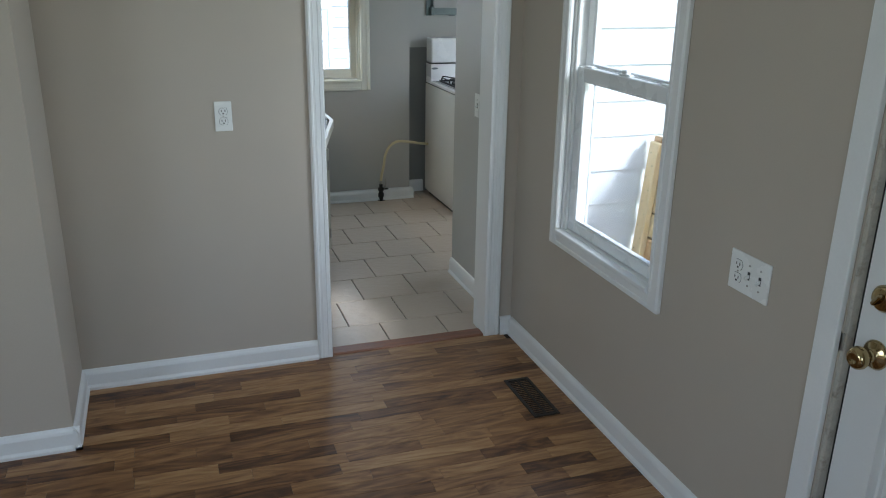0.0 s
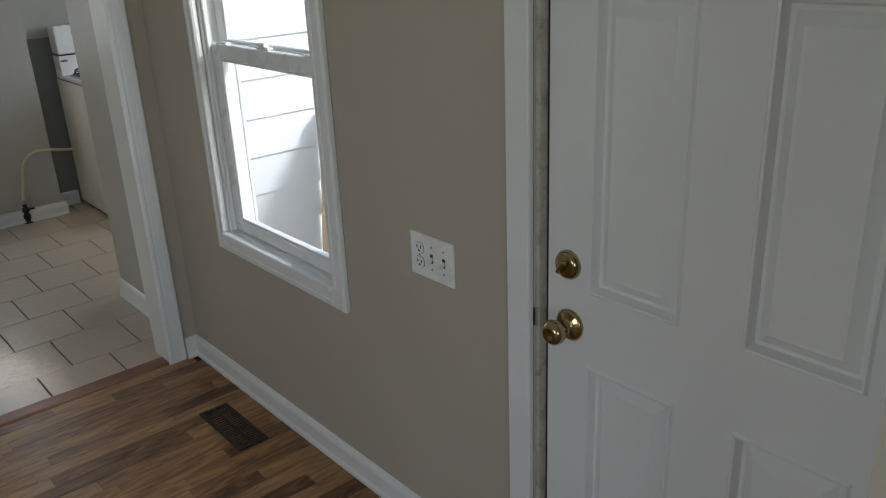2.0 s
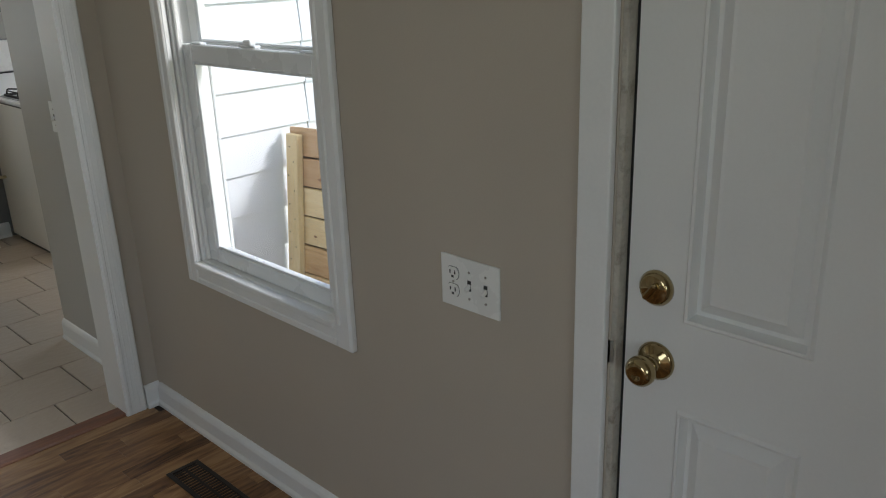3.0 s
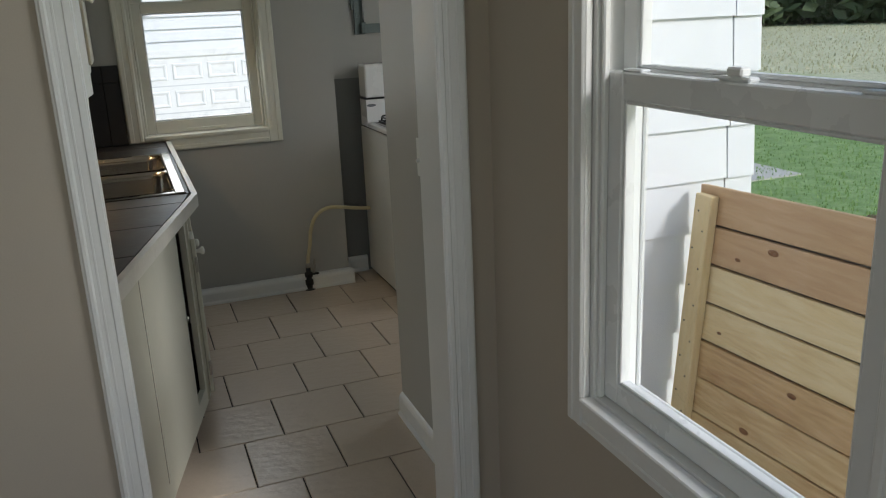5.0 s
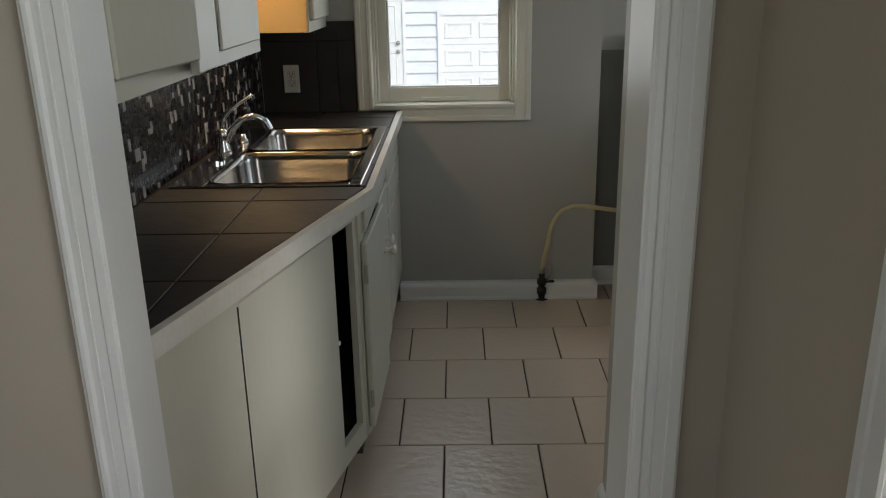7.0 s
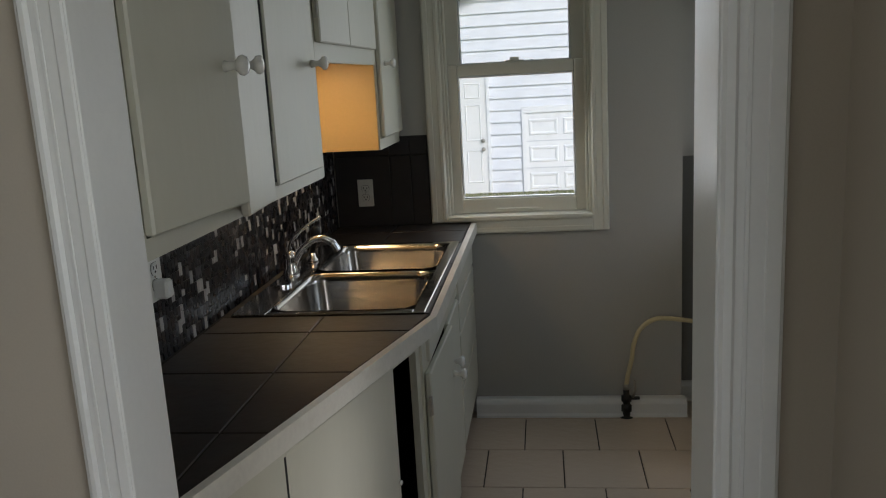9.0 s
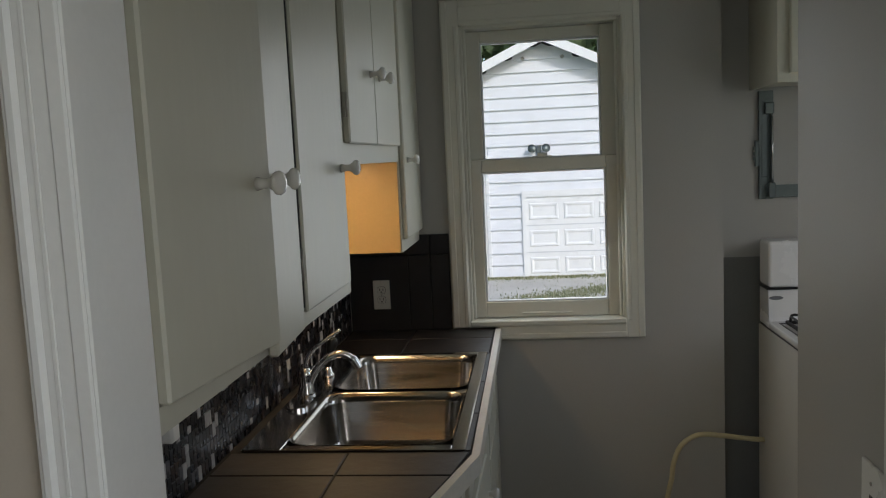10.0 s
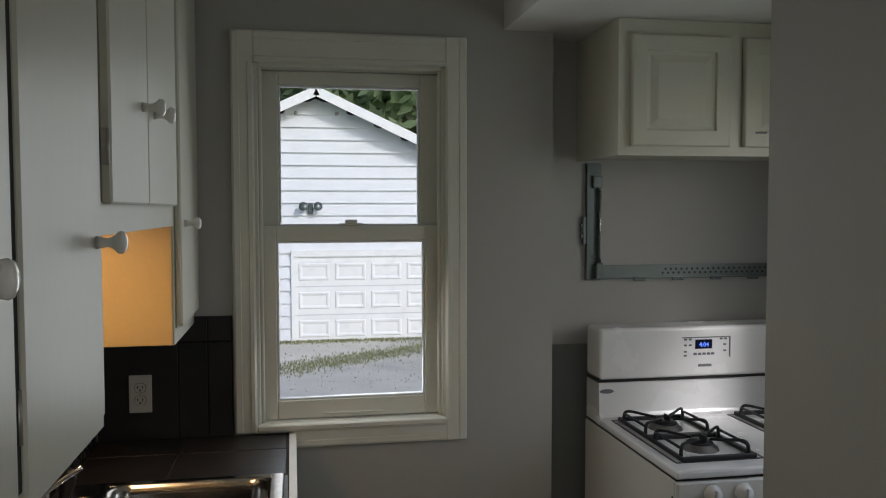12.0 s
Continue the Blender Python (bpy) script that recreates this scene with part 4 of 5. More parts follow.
# diagonal cabinet with a sliding panel left open a hand's width
ang = thing("angled_cabinet", (-0.95, 0.6, 0), "off-white angled base cabinet with sliding panel partly open", "cabinet")
P0, P1 = Vector((-0.664, 1.165, 0)), Vector((-0.940, 0.122, 0))
dd = (P1 - P0).normalized()
nn = Vector((-dd.y, dd.x, 0))
if nn.x < 0:
    nn = -nn
MD = Matrix(((dd.x, nn.x, 0, P0.x), (dd.y, nn.y, 0, P0.y), (0, 0, 1, 0), (0, 0, 0, 1)))
LD = (P1 - P0).length
bm = bmesh.new()
box(bm, 0.0, 0.08, -0.02, 0, 0.09, ZB, m=MD)
box(bm, 0.08, LD, -0.02, 0, 0.79, ZB, m=MD)
box(bm, 0.08, LD, -0.02, 0, 0.09, 0.155, m=MD)
box(bm, 0.722, LD, -0.02, 0, 0.155, 0.79, m=MD)
part("face_frame", bm, M_CAB, ang)
# Black strip stands in for the shade inside the panel's gap.
part("panel_gap_shade", bx(0.7128, 0.7218, -0.014, -0.0012, 0.155, 0.79, m=MD), M_GAP, ang, "black strip painted as shade in the sliding panel's gap")
part("sliding_panel", bx(0.222, 0.7125, -0.012, 0.001, 0.15, 0.797, bev=0.0015, m=MD), M_CAB, ang)
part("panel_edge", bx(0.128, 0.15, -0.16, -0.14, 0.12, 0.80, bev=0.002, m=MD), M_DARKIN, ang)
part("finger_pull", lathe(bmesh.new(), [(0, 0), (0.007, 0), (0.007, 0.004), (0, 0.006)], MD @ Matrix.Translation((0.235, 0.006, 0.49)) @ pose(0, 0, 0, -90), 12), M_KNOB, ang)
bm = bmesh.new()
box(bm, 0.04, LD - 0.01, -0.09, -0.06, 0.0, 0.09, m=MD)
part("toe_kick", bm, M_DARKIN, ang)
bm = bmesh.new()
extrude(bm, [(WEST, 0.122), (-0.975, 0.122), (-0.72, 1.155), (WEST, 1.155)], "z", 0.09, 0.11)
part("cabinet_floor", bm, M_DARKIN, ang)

# ---- upper cabinets ----
UX, UB = -0.938, 1.242


def upper(name, y0, y1, z0, label, side_mat=None):
    th = thing(name, ((WEST + UX) / 2, (y0 + y1) / 2, z0), label, "cabinet", "upper cabinets over the counter")
    part("side_wall", bx(WEST, UX - 0.02, y0, y0 + 0.018, z0 + 0.001, CEIL), M_CAB, th)
    part("side_wall", bx(WEST, UX - 0.02, y1 - 0.018, y1, z0 + 0.001, CEIL), M_CAB, th)
    part("cabinet_bottom", bx(WEST, UX - 0.02, y0 + 0.018, y1 - 0.018, z0 + 0.02, z0 + 0.036), M_CAB, th)
    part("back_panel", bx(WEST, WEST + 0.008, y0 + 0.018, y1 - 0.018, z0 + 0.036, CEIL), M_CAB, th)
    return th


uc1 = upper("upper_cabinet", 0.121, 0.790, UB, "off-white upper cabinet with both doors slightly ajar")
bm = bmesh.new()
box(bm, UX - 0.02, UX, 0.121, 0.790, UB, UB + 0.035)
box(bm, UX - 0.02, UX, 0.121, 0.215, UB + 0.035, CEIL)
box(bm, UX - 0.02, UX, 0.775, 0.790, UB + 0.035, CEIL)
box(bm, UX - 0.02, UX, 0.215, 0.775, CEIL - 0.06, CEIL)
part("face_frame", bm, M_CAB, uc1)
MA = Matrix.Translation((UX + 0.001, 0.205, 0)) @ pose(0, 0, 0, 0, 0, -5.6)
ua = part("cabinet_door", bx(0, 0.019, 0, 0.333, UB + 0.040, 2.36, bev=0.004, m=MA), M_CAB, uc1)
knob_at(MA @ Matrix.Translation((0.019, 0.284, 1.535)) @ to_east, ua, 1.05)
MB = Matrix.Translation((UX + 0.001, 0.779, 0)) @ pose(0, 0, 0, 0, 0, 4.5)
ub = part("cabinet_door", bx(0, 0.019, -0.215, 0, UB + 0.008, 2.36, bev=0.004, m=MB), M_CAB, uc1)
knob_at(MB @ Matrix.Translation((0.019, -0.175, 1.538)) @ to_east, ub, 1.05)
# Nearly flush black strip drawn as the shadow slot between the doors.
part("hinge_gap_shade", bx(UX - 0.001, UX + 0.0135, 0.7825, 0.8105, UB + 0.045, 2.36), M_GAP, uc1, "black strip set in as shade at the hinge side")

uc2 = upper("upper_cabinet", 0.792, 1.262, UB, "off-white single-door upper cabinet with white knob")
bm = bmesh.new()
box(bm, UX - 0.02, UX, 0.792, 1.262, UB, UB + 0.035)
box(bm, UX - 0.02, UX, 0.792, 0.82, UB + 0.035, CEIL)
box(bm, UX - 0.02, UX, 1.18, 1.262, UB + 0.035, CEIL)
box(bm, UX - 0.02, UX, 0.82, 1.18, CEIL - 0.06, CEIL)
part("face_frame", bm, M_CAB, uc2)
uc = part("cabinet_door", bx(UX, UX + 0.019, 0.812, 1.19, UB + 0.035, 2.36, bev=0.004), M_CAB, uc2)
knob_at(Matrix.Translation((UX + 0.019, 1.155, 1.548)) @ to_east, uc, 1.0)
hinge_at(uc, UX + 0.008, 0.808, 1.37, 0.06)

SB = 1.575
uc3 = upper("upper_cabinet", 1.264, 2.075, SB, "short off-white double-door cabinet above the sink")
bm = bmesh.new()
box(bm, UX - 0.02, UX, 1.264, 2.075, SB - 0.020, 1.62)
box(bm, UX - 0.02, UX, 1.264, 1.29, 1.62, CEIL)
box(bm, UX - 0.02, UX, 2.03, 2.075, 1.62, CEIL)
box(bm, UX - 0.02, UX, 1.29, 2.03, CEIL - 0.06, CEIL)
part("face_frame", bm, M_CAB, uc3)
ud = part("cabinet_door", bx(UX, UX + 0.019, 1.272, 1.622, 1.607, 2.36, bev=0.004), M_CAB, uc3)
knob_at(Matrix.Translation((UX + 0.019, 1.565, 1.80)) @ to_east, ud)
hinge_at(ud, UX + 0.008, 1.268, 1.70, 0.06)
ue = part("cabinet_door", bx(UX, UX + 0.019, 1.627, 2.035, 1.607, 2.36, bev=0.004), M_CAB, uc3)
knob_at(Matrix.Translation((UX + 0.019, 1.70, 1.80)) @ to_east, ue)

uc4 = upper("upper_cabinet", 2.077, K - 0.002, UB, "off-white narrow upper cabinet with amber side panel")
bm = bmesh.new()
box(bm, UX - 0.02, UX, 2.077, K - 0.002, UB, UB + 0.04)
box(bm, UX - 0.02, UX, 2.077, 2.11, UB + 0.04, CEIL)
box(bm, UX - 0.02, UX, K - 0.03, K - 0.002, UB + 0.04, CEIL)
box(bm, UX - 0.02, UX, 2.11, K - 0.03, CEIL - 0.06, CEIL)
part("face_frame", bm, M_CAB, uc4)
uf = part("cabinet_door", bx(UX, UX + 0.019, 2.10, 2.49, UB + 0.045, 2.36, bev=0.004), M_CAB, uc4)
knob_at(Matrix.Translation((UX + 0.019, 2.17, 1.56)) @ to_east, uf)
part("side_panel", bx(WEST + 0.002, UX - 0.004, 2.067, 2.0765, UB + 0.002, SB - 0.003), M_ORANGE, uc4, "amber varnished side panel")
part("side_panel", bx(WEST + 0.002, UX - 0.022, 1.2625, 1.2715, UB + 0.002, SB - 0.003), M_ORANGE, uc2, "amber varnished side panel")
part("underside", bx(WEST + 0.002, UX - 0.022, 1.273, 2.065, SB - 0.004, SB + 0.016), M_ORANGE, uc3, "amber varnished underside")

sl = thing("under_cabinet_light", (-1.12, 1.68, SB - 0.016), "warm under-cabinet sink light behind the valance", "lamp")
part("housing", bx(-1.16, -1.06, 1.45, 1.91, SB - 0.010, SB - 0.0045, bev=0.001), M_VINYL, sl)
part("lens", bx(-1.15, -1.07, 1.46, 1.90, SB - 0.016, SB - 0.0102, bev=0.002), M_LAMP, sl)

# ---- stove ----
S0, S1 = 0.388, 1.148
SF, SBK = 1.90, 2.60
st = thing("gas_stove", ((S0 + S1) / 2, 2.25, 0), "white freestanding gas range with black cast iron grates", "stove")
part("body", bx(S0, S1, SF, SBK, 0.03, 0.855, bev=0.006), M_STOVESIDE, st)
part("kick", bx(S0 + 0.02, S1 - 0.02, SF + 0.03, SBK - 0.05, 0.0, 0.03), M_BLACK, st)
part("trim_line", bx(S0 + 0.002, S1 - 0.002, SF - 0.003, SBK - 0.02, 0.855, 0.861), M_BLACK, st)
bm = bmesh.new()
box(bm, S0 - 0.002, S1 + 0.002, SF - 0.012, 2.50, 0.861, 0.885, bev=0.007, seg=2)
ct = part("cooktop", bm, M_ENAMEL, st)
bm = bmesh.new()
extrude(bm, [(2.465, 0.884), (2.472, 0.889), (2.476, 0.898), (2.482, 1.0), (2.482, 1.005), (SBK, 1.005), (SBK, 0.861), (2.44, 0.861)], "x", S0 + 0.006, S1 - 0.006)
part("backsplash", bm, M_ENAMEL, st)
part("trim_line", bx(S0 + 0.001, S1 - 0.001, 2.475, SBK - 0.01, 1.005, 1.014), M_BLACK, st)
bg = part("control_panel", bx(S0 + 0.004, S1 - 0.004, 2.468, SBK, 1.014, 1.19, bev=0.012, seg=3), M_ENAMEL, st)
part("keypad_border", bx(0.692, 0.872, 2.4655, 2.4682, 1.150, 1.153), M_INKGREY, bg)
part("keypad_border", bx(0.868, 0.872, 2.4655, 2.4682, 1.080, 1.150), M_INKGREY, bg)
part("display", bx(0.740, 0.802, 2.4645, 2.4685, 1.112, 1.144), M_DISPLAY, bg)
fnt = bpy.data.curves.new("clock_digits", "FONT")
fnt.body, fnt.size, fnt.extrude = "4:04", 0.021, 0.0004
fnt.align_x = "CENTER"
fob = new("clock_digits", fnt)
fob.parent = bg
fob.matrix_basis = pose(0.771, 2.4635, 1.120, 90, 0, 0)
fnt.materials.append(M_DIGIT)
for i in range(5):
    part("button", bx(0.734 + i * 0.0165, 0.746 + i * 0.0165, 2.4655, 2.4685, 1.090, 1.098, bev=0.001), M_INKGREY, bg)
for zz, xs in ((1.142, (0.698, 0.716, 0.832, 0.848)), (1.122, (0.698, 0.716, 0.846)), (1.100, (0.698, 0.846)), (1.086, (0.698,))):
    for xx in xs:
        part("button", bx(xx, xx + 0.010, 2.466, 2.4685, zz, zz + 0.006), M_INKGREY, bg)
part("brand_mark", bx(0.752, 0.802, 2.4662, 2.4685, 1.049, 1.058, bev=0.001), M_INKGREY, bg)
bm = bmesh.new()
extrude(bm, [(0.422 + 0.026 * math.cos(a), 0.973 + 0.0075 * math.sin(a)) for a in [2 * math.pi * q / 24 for q in range(24)]], "y", 2.4795, 2.4825)
part("badge", bm, M_INKGREY, st)
# front: control fascia, knobs, oven door, drawer
part("fascia", bx(S0 + 0.002, S1 - 0.002, SF - 0.010, SF + 0.02, 0.765, 0.853, bev=0.006), M_STOVESIDE, st)
for i, x in enumerate((0.492, 0.585, 0.768, 0.95, 1.045)):
    kb = part("burner_knob", lathe(bmesh.new(), [(0, 0), (0.026, 0), (0.026, 0.006), (0.021, 0.012), (0.019, 0.024), (0, 0.026)], Matrix.Translation((x, SF - 0.010, 0.818)) @ pose(0, 0, 0, 90), 24), M_ENAMEL, st)
    part("knob_grip", bx(x - 0.004, x + 0.004, SF - 0.044, SF - 0.034, 0.800, 0.836, bev=0.002), M_ENAMEL, kb)
part("oven_door", bx(S0 + 0.004, S1 - 0.004, SF - 0.03, SF + 0.01, 0.22, 0.755, bev=0.008, seg=2), M_ENAMEL, st)
bm = bmesh.new()
tube(bm, [(S0 + 0.06, SF - 0.07, 0.70), (S1 - 0.06, SF - 0.07, 0.70)], 0.012, 12)
box(bm, S0 + 0.06, S0 + 0.085, SF - 0.07, SF - 0.025, 0.692, 0.708)
box(bm, S1 - 0.085, S1 - 0.06, SF - 0.07, SF - 0.025, 0.692, 0.708)
part("oven_handle", bm, M_ENAMEL, st)
part("drawer", bx(S0 + 0.004, S1 - 0.004, SF - 0.025, SF + 0.01, 0.05, 0.21, bev=0.008, seg=2), M_ENAMEL, st)
for zz in (0.805, 0.71, 0.21):
    part("side_screw", lathe(bmesh.new(), [(0, 0), (0.005, 0), (0.005, 0.002), (0, 0.003)], Matrix.Translation((S0, SF + 0.012, zz)) @ pose(0, 0, 0, 0, -90), 8), M_BLACK, st)


def grate(x0, x1, y0, y1):
    """A cast double grate: a low frame, corner risers and arms that meet over its two burners."""
    z0 = 0.886
    g = thing("burner_grate", ((x0 + x1) / 2, (y0 + y1) / 2, z0), "black cast iron double burner grate on white cooktop", "grate", "stove grates")
    ym, r = (y0 + y1) / 2, 0.006
    bm = bmesh.new()
    for y in (y0, y1):
        box(bm, x0 - r, x1 + r, y - r, y + r, z0 - 0.001, z0 + 0.012, bev=0.002)
    for x in (x0, x1):
        box(bm, x - r, x + r, y0, y1, z0 - 0.001, z0 + 0.011, bev=0.002)
    part("frame", bm, M_IRON, g)
    part("cross_bar", bx(x0, x1, ym - 0.012, ym + 0.012, z0 - 0.001, z0 + 0.013, bev=0.003), M_IRON, g)
    for ya, yb in ((y0, ym - 0.012), (ym + 0.012, y1)):
        c = Vector(((x0 + x1) / 2, (ya + yb) / 2, z0))
        for sx in (x0 + 0.006, x1 - 0.006):
            for sy in (ya + 0.022, yb - 0.022):
                p = Vector((sx, sy, z0))
                d = c - p
                q = spline([p, p + Vector((0, 0, 0.026)), p + d * 0.10 + Vector((0, 0, 0.040)), p + d * 0.45 + Vector((0, 0, 0.036)), p + d * 0.80 + Vector((0, 0, 0.032))], 3)
                part("arm", tube(bmesh.new(), q, [0.0062 - 0.0022 * i / len(q) for i in range(len(q))], 5), M_IRON, g)
            part("side_rail", tube(bmesh.new(), [(sx, ya + 0.022, z0 + 0.030), (sx, yb - 0.022, z0 + 0.030)], 0.0045, 5), M_IRON, g)
        part("centre_tip", bx(c.x - 0.003, c.x + 0.003, c.y - 0.035, c.y + 0.004, z0 + 0.028, z0 + 0.046, bev=0.001), M_IRON, g)
    return g


def recess_line(x0, x1, y0, y1):
    bm = bmesh.new()
    for a in ((x0, x1, y0, y0 + 0.006), (x0, x1, y1 - 0.006, y1), (x0, x0 + 0.006, y0 + 0.006, y1 - 0.006), (x1 - 0.006, x1, y0 + 0.006, y1 - 0.006)):
        box(bm, *a, 0.8835, 0.8865)
    part("recess_line", bm, M_BLACK, st)


recess_line(0.418, 0.692, 1.955, 2.43)
recess_line(0.843, 1.117, 1.955, 2.43)
for gx0, gx1 in ((0.445, 0.665), (0.87, 1.09)):
    for yc in (2.078, 2.308):
        xc = (gx0 + gx1) / 2
        bn = part("burner", lathe(bmesh.new(), [(0.056, 0.0), (0.055, 0.002), (0.053, 0.003), (0.052, 0.008), (0.043, 0.012), (0.042, 0.017), (0, 0.017)], Matrix.Translation((xc, yc, 0.885)), 26), M_BURNER, st)
        part("burner_cap", lathe(bmesh.new(), [(0, 0.017), (0.036, 0.017), (0.037, 0.022), (0.03, 0.027), (0, 0.028)], Matrix.Translation((xc, yc, 0.885)), 26), M_IRON, bn)
    grate(gx0, gx1, 1.968, 2.418)

# ---- cabinet above the stove ----
rc = thing("wall_cabinet", (0.76, 2.46, 1.765), "cream double-door wall cabinet below the soffit", "cabinet")
RF = 2.29
part("side_wall", bx(0.37, 0.388, RF, KR, 1.766, 2.19), M_RCAB, rc)
part("side_wall", bx(1.13, 1.148, RF, KR, 1.766, 2.19), M_RCAB, rc)
part("cabinet_bottom", bx(0.388, 1.13, RF, KR, 1.775, 1.79), M_RCAB, rc)
part("back_panel", bx(0.388, 1.13, KR - 0.01, KR, 1.79, 2.19), M_RCAB, rc)
bm = bmesh.new()
box(bm, 0.368, 1.15, RF - 0.02, RF, 1.765, 1.80)
box(bm, 0.368, 1.15, RF - 0.02, RF, 2.13, 2.188)
box(bm, 0.368, 0.415, RF - 0.02, RF, 1.80, 2.13)
box(bm, 0.735, 0.785, RF - 0.02, RF, 1.80, 2.13)
box(bm, 1.105, 1.15, RF - 0.02, RF, 1.80, 2.13)
part("face_frame", bm, M_RCAB, rc)
for a, b in ((0.407, 0.737), (0.787, 1.117)):
    bm = bmesh.new()
    y = RF - 0.02
    loops = [(0.0, 0.0, 0), (0.0, -0.018, 0), (0.004, -0.021, 0), (0.048, -0.021, 0), (0.052, -0.013, 0), (0.062, -0.012, 0), (0.085, -0.020, 0)]
    rings = [[bm.verts.new((x, y + d, z)) for x, z in ((a + i, 1.794 + i), (b - i, 1.794 + i), (b - i, 2.138 - i), (a + i, 2.138 - i))] for i, d, _ in loops]
    for p, q in zip(rings, rings[1:]):
        for k in range(4):
            bm.faces.new((p[k], p[(k + 1) % 4], q[(k + 1) % 4], q[k]))
    bm.faces.new(rings[-1])
    bm.faces.new(rings[0][::-1])
    part("cabinet_door", bm, M_RCAB, rc)
part("label_strip", bx(0.822, 0.862, RF - 0.0432, RF - 0.0418, 1.836, 1.842), M_INKGREY, rc)

# ---- appliance mounting bracket ----
mb = thing("mounting_bracket", (0.77, KR, 1.34), "bare galvanised steel appliance mounting bracket on grey wall", "bracket")
bm = bmesh.new()
box(bm, 0.402, 0.46, KR - 0.004, KR - 0.0005, 1.34, 1.762, bev=0.001)
box(bm, 0.402, 0.41, KR - 0.02, KR - 0.004, 1.345, 1.755, bev=0.001)
box(bm, 0.448, 0.455, KR - 0.016, KR - 0.004, 1.40, 1.70, bev=0.001)
part("side_arm", bm, M_GALV, mb)
bm = bmesh.new()
box(bm, 0.412, 0.446, KR - 0.012, KR - 0.004, 1.425, 1.43, bev=0.001)
box(bm, 0.412, 0.446, KR - 0.012, KR - 0.004, 1.725, 1.73, bev=0.001)
box(bm, 0.412, 0.416, KR - 0.012, KR - 0.004, 1.43, 1.725, bev=0.001)
part("pressed_rib", bm, M_GALV, mb)
part("slide_rod", tube(bmesh.new(), [(0.4515, KR - 0.022, 1.40), (0.4515, KR - 0.022, 1.665)], 0.004, 8), M_CHROME, mb, "bright steel rod")
part("clip", bx(0.424, 0.458, KR - 0.026, KR - 0.004, 1.672, 1.716, bev=0.003), M_GALV, mb)
part("corner_block", bx(0.436, 0.462, KR - 0.030, KR - 0.004, 1.346, 1.405, bev=0.003), M_GALV, mb)
# Thin dark strip laid on the arm as the shadow line along its lip.
part("shadow_gap", bx(0.4105, 0.4125, KR - 0.0065, KR - 0.0038, 1.35, 1.755), M_SLOT, mb)
part("tab", bx(0.388, 0.402, KR - 0.018, KR - 0.001, 1.47, 1.57, bev=0.002), M_GALV, mb)
for z in (1.50, 1.52, 1.54):
    part("hook", bx(0.382, 0.389, KR - 0.016, KR - 0.004, z - 0.006, z + 0.006), M_GALV, mb)
part("bolt", lathe(bmesh.new(), [(0, 0), (0.010, 0), (0.010, 0.005), (0.004, 0.006), (0.004, 0.012), (0, 0.013)], Matrix.Translation((0.436, KR - 0.004, 1.70)) @ pose(0, 0, 0, 90), 12), M_GALV, mb)
bm = bmesh.new()
box(bm, 0.43, 1.16, KR - 0.006, KR - 0.0005, 1.345, 1.395, bev=0.001)
box(bm, 0.43, 1.16, KR - 0.022, KR - 0.006, 1.390, 1.395)
box(bm, 0.43, 1.16, KR - 0.022, KR - 0.006, 1.345, 1.349)
rail = part("rail", bm, M_GALV, mb)
for x in (0.60, 0.75, 0.90, 1.05):
    part("lug", bx(x - 0.022, x + 0.022, KR - 0.03, KR - 0.02, 1.338, 1.349, bev=0.002), M_GALV, rail)
hole = mesh_of("rail_hole", lathe(bmesh.new(), [(0.0042, 0), (0.0042, 0.0012), (0, 0.0012)], pose(0, 0, 0, 90), 10), M_SLOT)
for i in range(20):
    for j in range(2):
        h = new("rail_hole", hole)
        h.parent = rail
        h.location = (0.70 + i * 0.021 + (0.0105 if j else 0), KR - 0.006, 1.364 + j * 0.014)

# ---- gas pipe and hose ----
gp = thing("gas_pipe", (-0.005, 2.455, 0), "black iron gas pipe with valve rising from the tile floor", "gas pipe")
part("pipe", lathe(bmesh.new(), [(0, 0), (0.030, 0), (0.030, 0.006), (0.017, 0.010), (0.017, 0.03), (0.023, 0.032), (0.023, 0.06), (0.016, 0.064), (0.016, 0.075), (0.022, 0.078), (0.022, 0.10), (0.013, 0.105), (0.013, 0.13), (0, 0.13)], Matrix.Translation((-0.005, 2.455, 0)), 14), M_PIPE, gp)
part("valve_handle", bx(0.012, 0.052, 2.443, 2.467, 0.086, 0.094, bev=0.003), M_PIPE, gp)
part("brass_nut", lathe(bmesh.new(), [(0, 0.128), (0.013, 0.128), (0.013, 0.155), (0, 0.155)], Matrix.Translation((-0.005, 2.455, 0)), 6), M_HINGE, gp, "dull metal flare nut")
part("test_port", tube(bmesh.new(), [(0.02, 2.455, 0.09), (0.033, 2.455, 0.12), (0.031, 2.455, 0.17)], 0.006, 8), M_HINGE, gp, "small pale side tube")
gh = solid("gas_hose", tube(bmesh.new(), spline([(-0.005, 2.455, 0.15), (0.003, 2.455, 0.20), (0.018, 2.45, 0.27), (0.028, 2.45, 0.34), (0.06, 2.45, 0.41), (0.125, 2.455, 0.447), (0.215, 2.47, 0.438), (0.30, 2.50, 0.417), (0.40, 2.53, 0.40), (0.46, 2.61, 0.40)], 8), 0.0098, 10), M_HOSE, "yellow flexible gas hose looping to the stove", "hose", kind="thing")

# ---- plug on the splashback ----
plate("wall_outlet", (-1.1015, K - 0.012, 1.025), "y-", 0.068, 0.118, ["outlet"], "pale duplex outlet on charcoal wall tile", mat("almond_plate", (0.62, 0.61, 0.55), 0.35, bump=0))
pl = plate("wall_outlet", (WEST + 0.012, 0.775, 1.085), "x+", 0.070, 0.115, ["outlet"], "white outlet with plug on mosaic splashback")
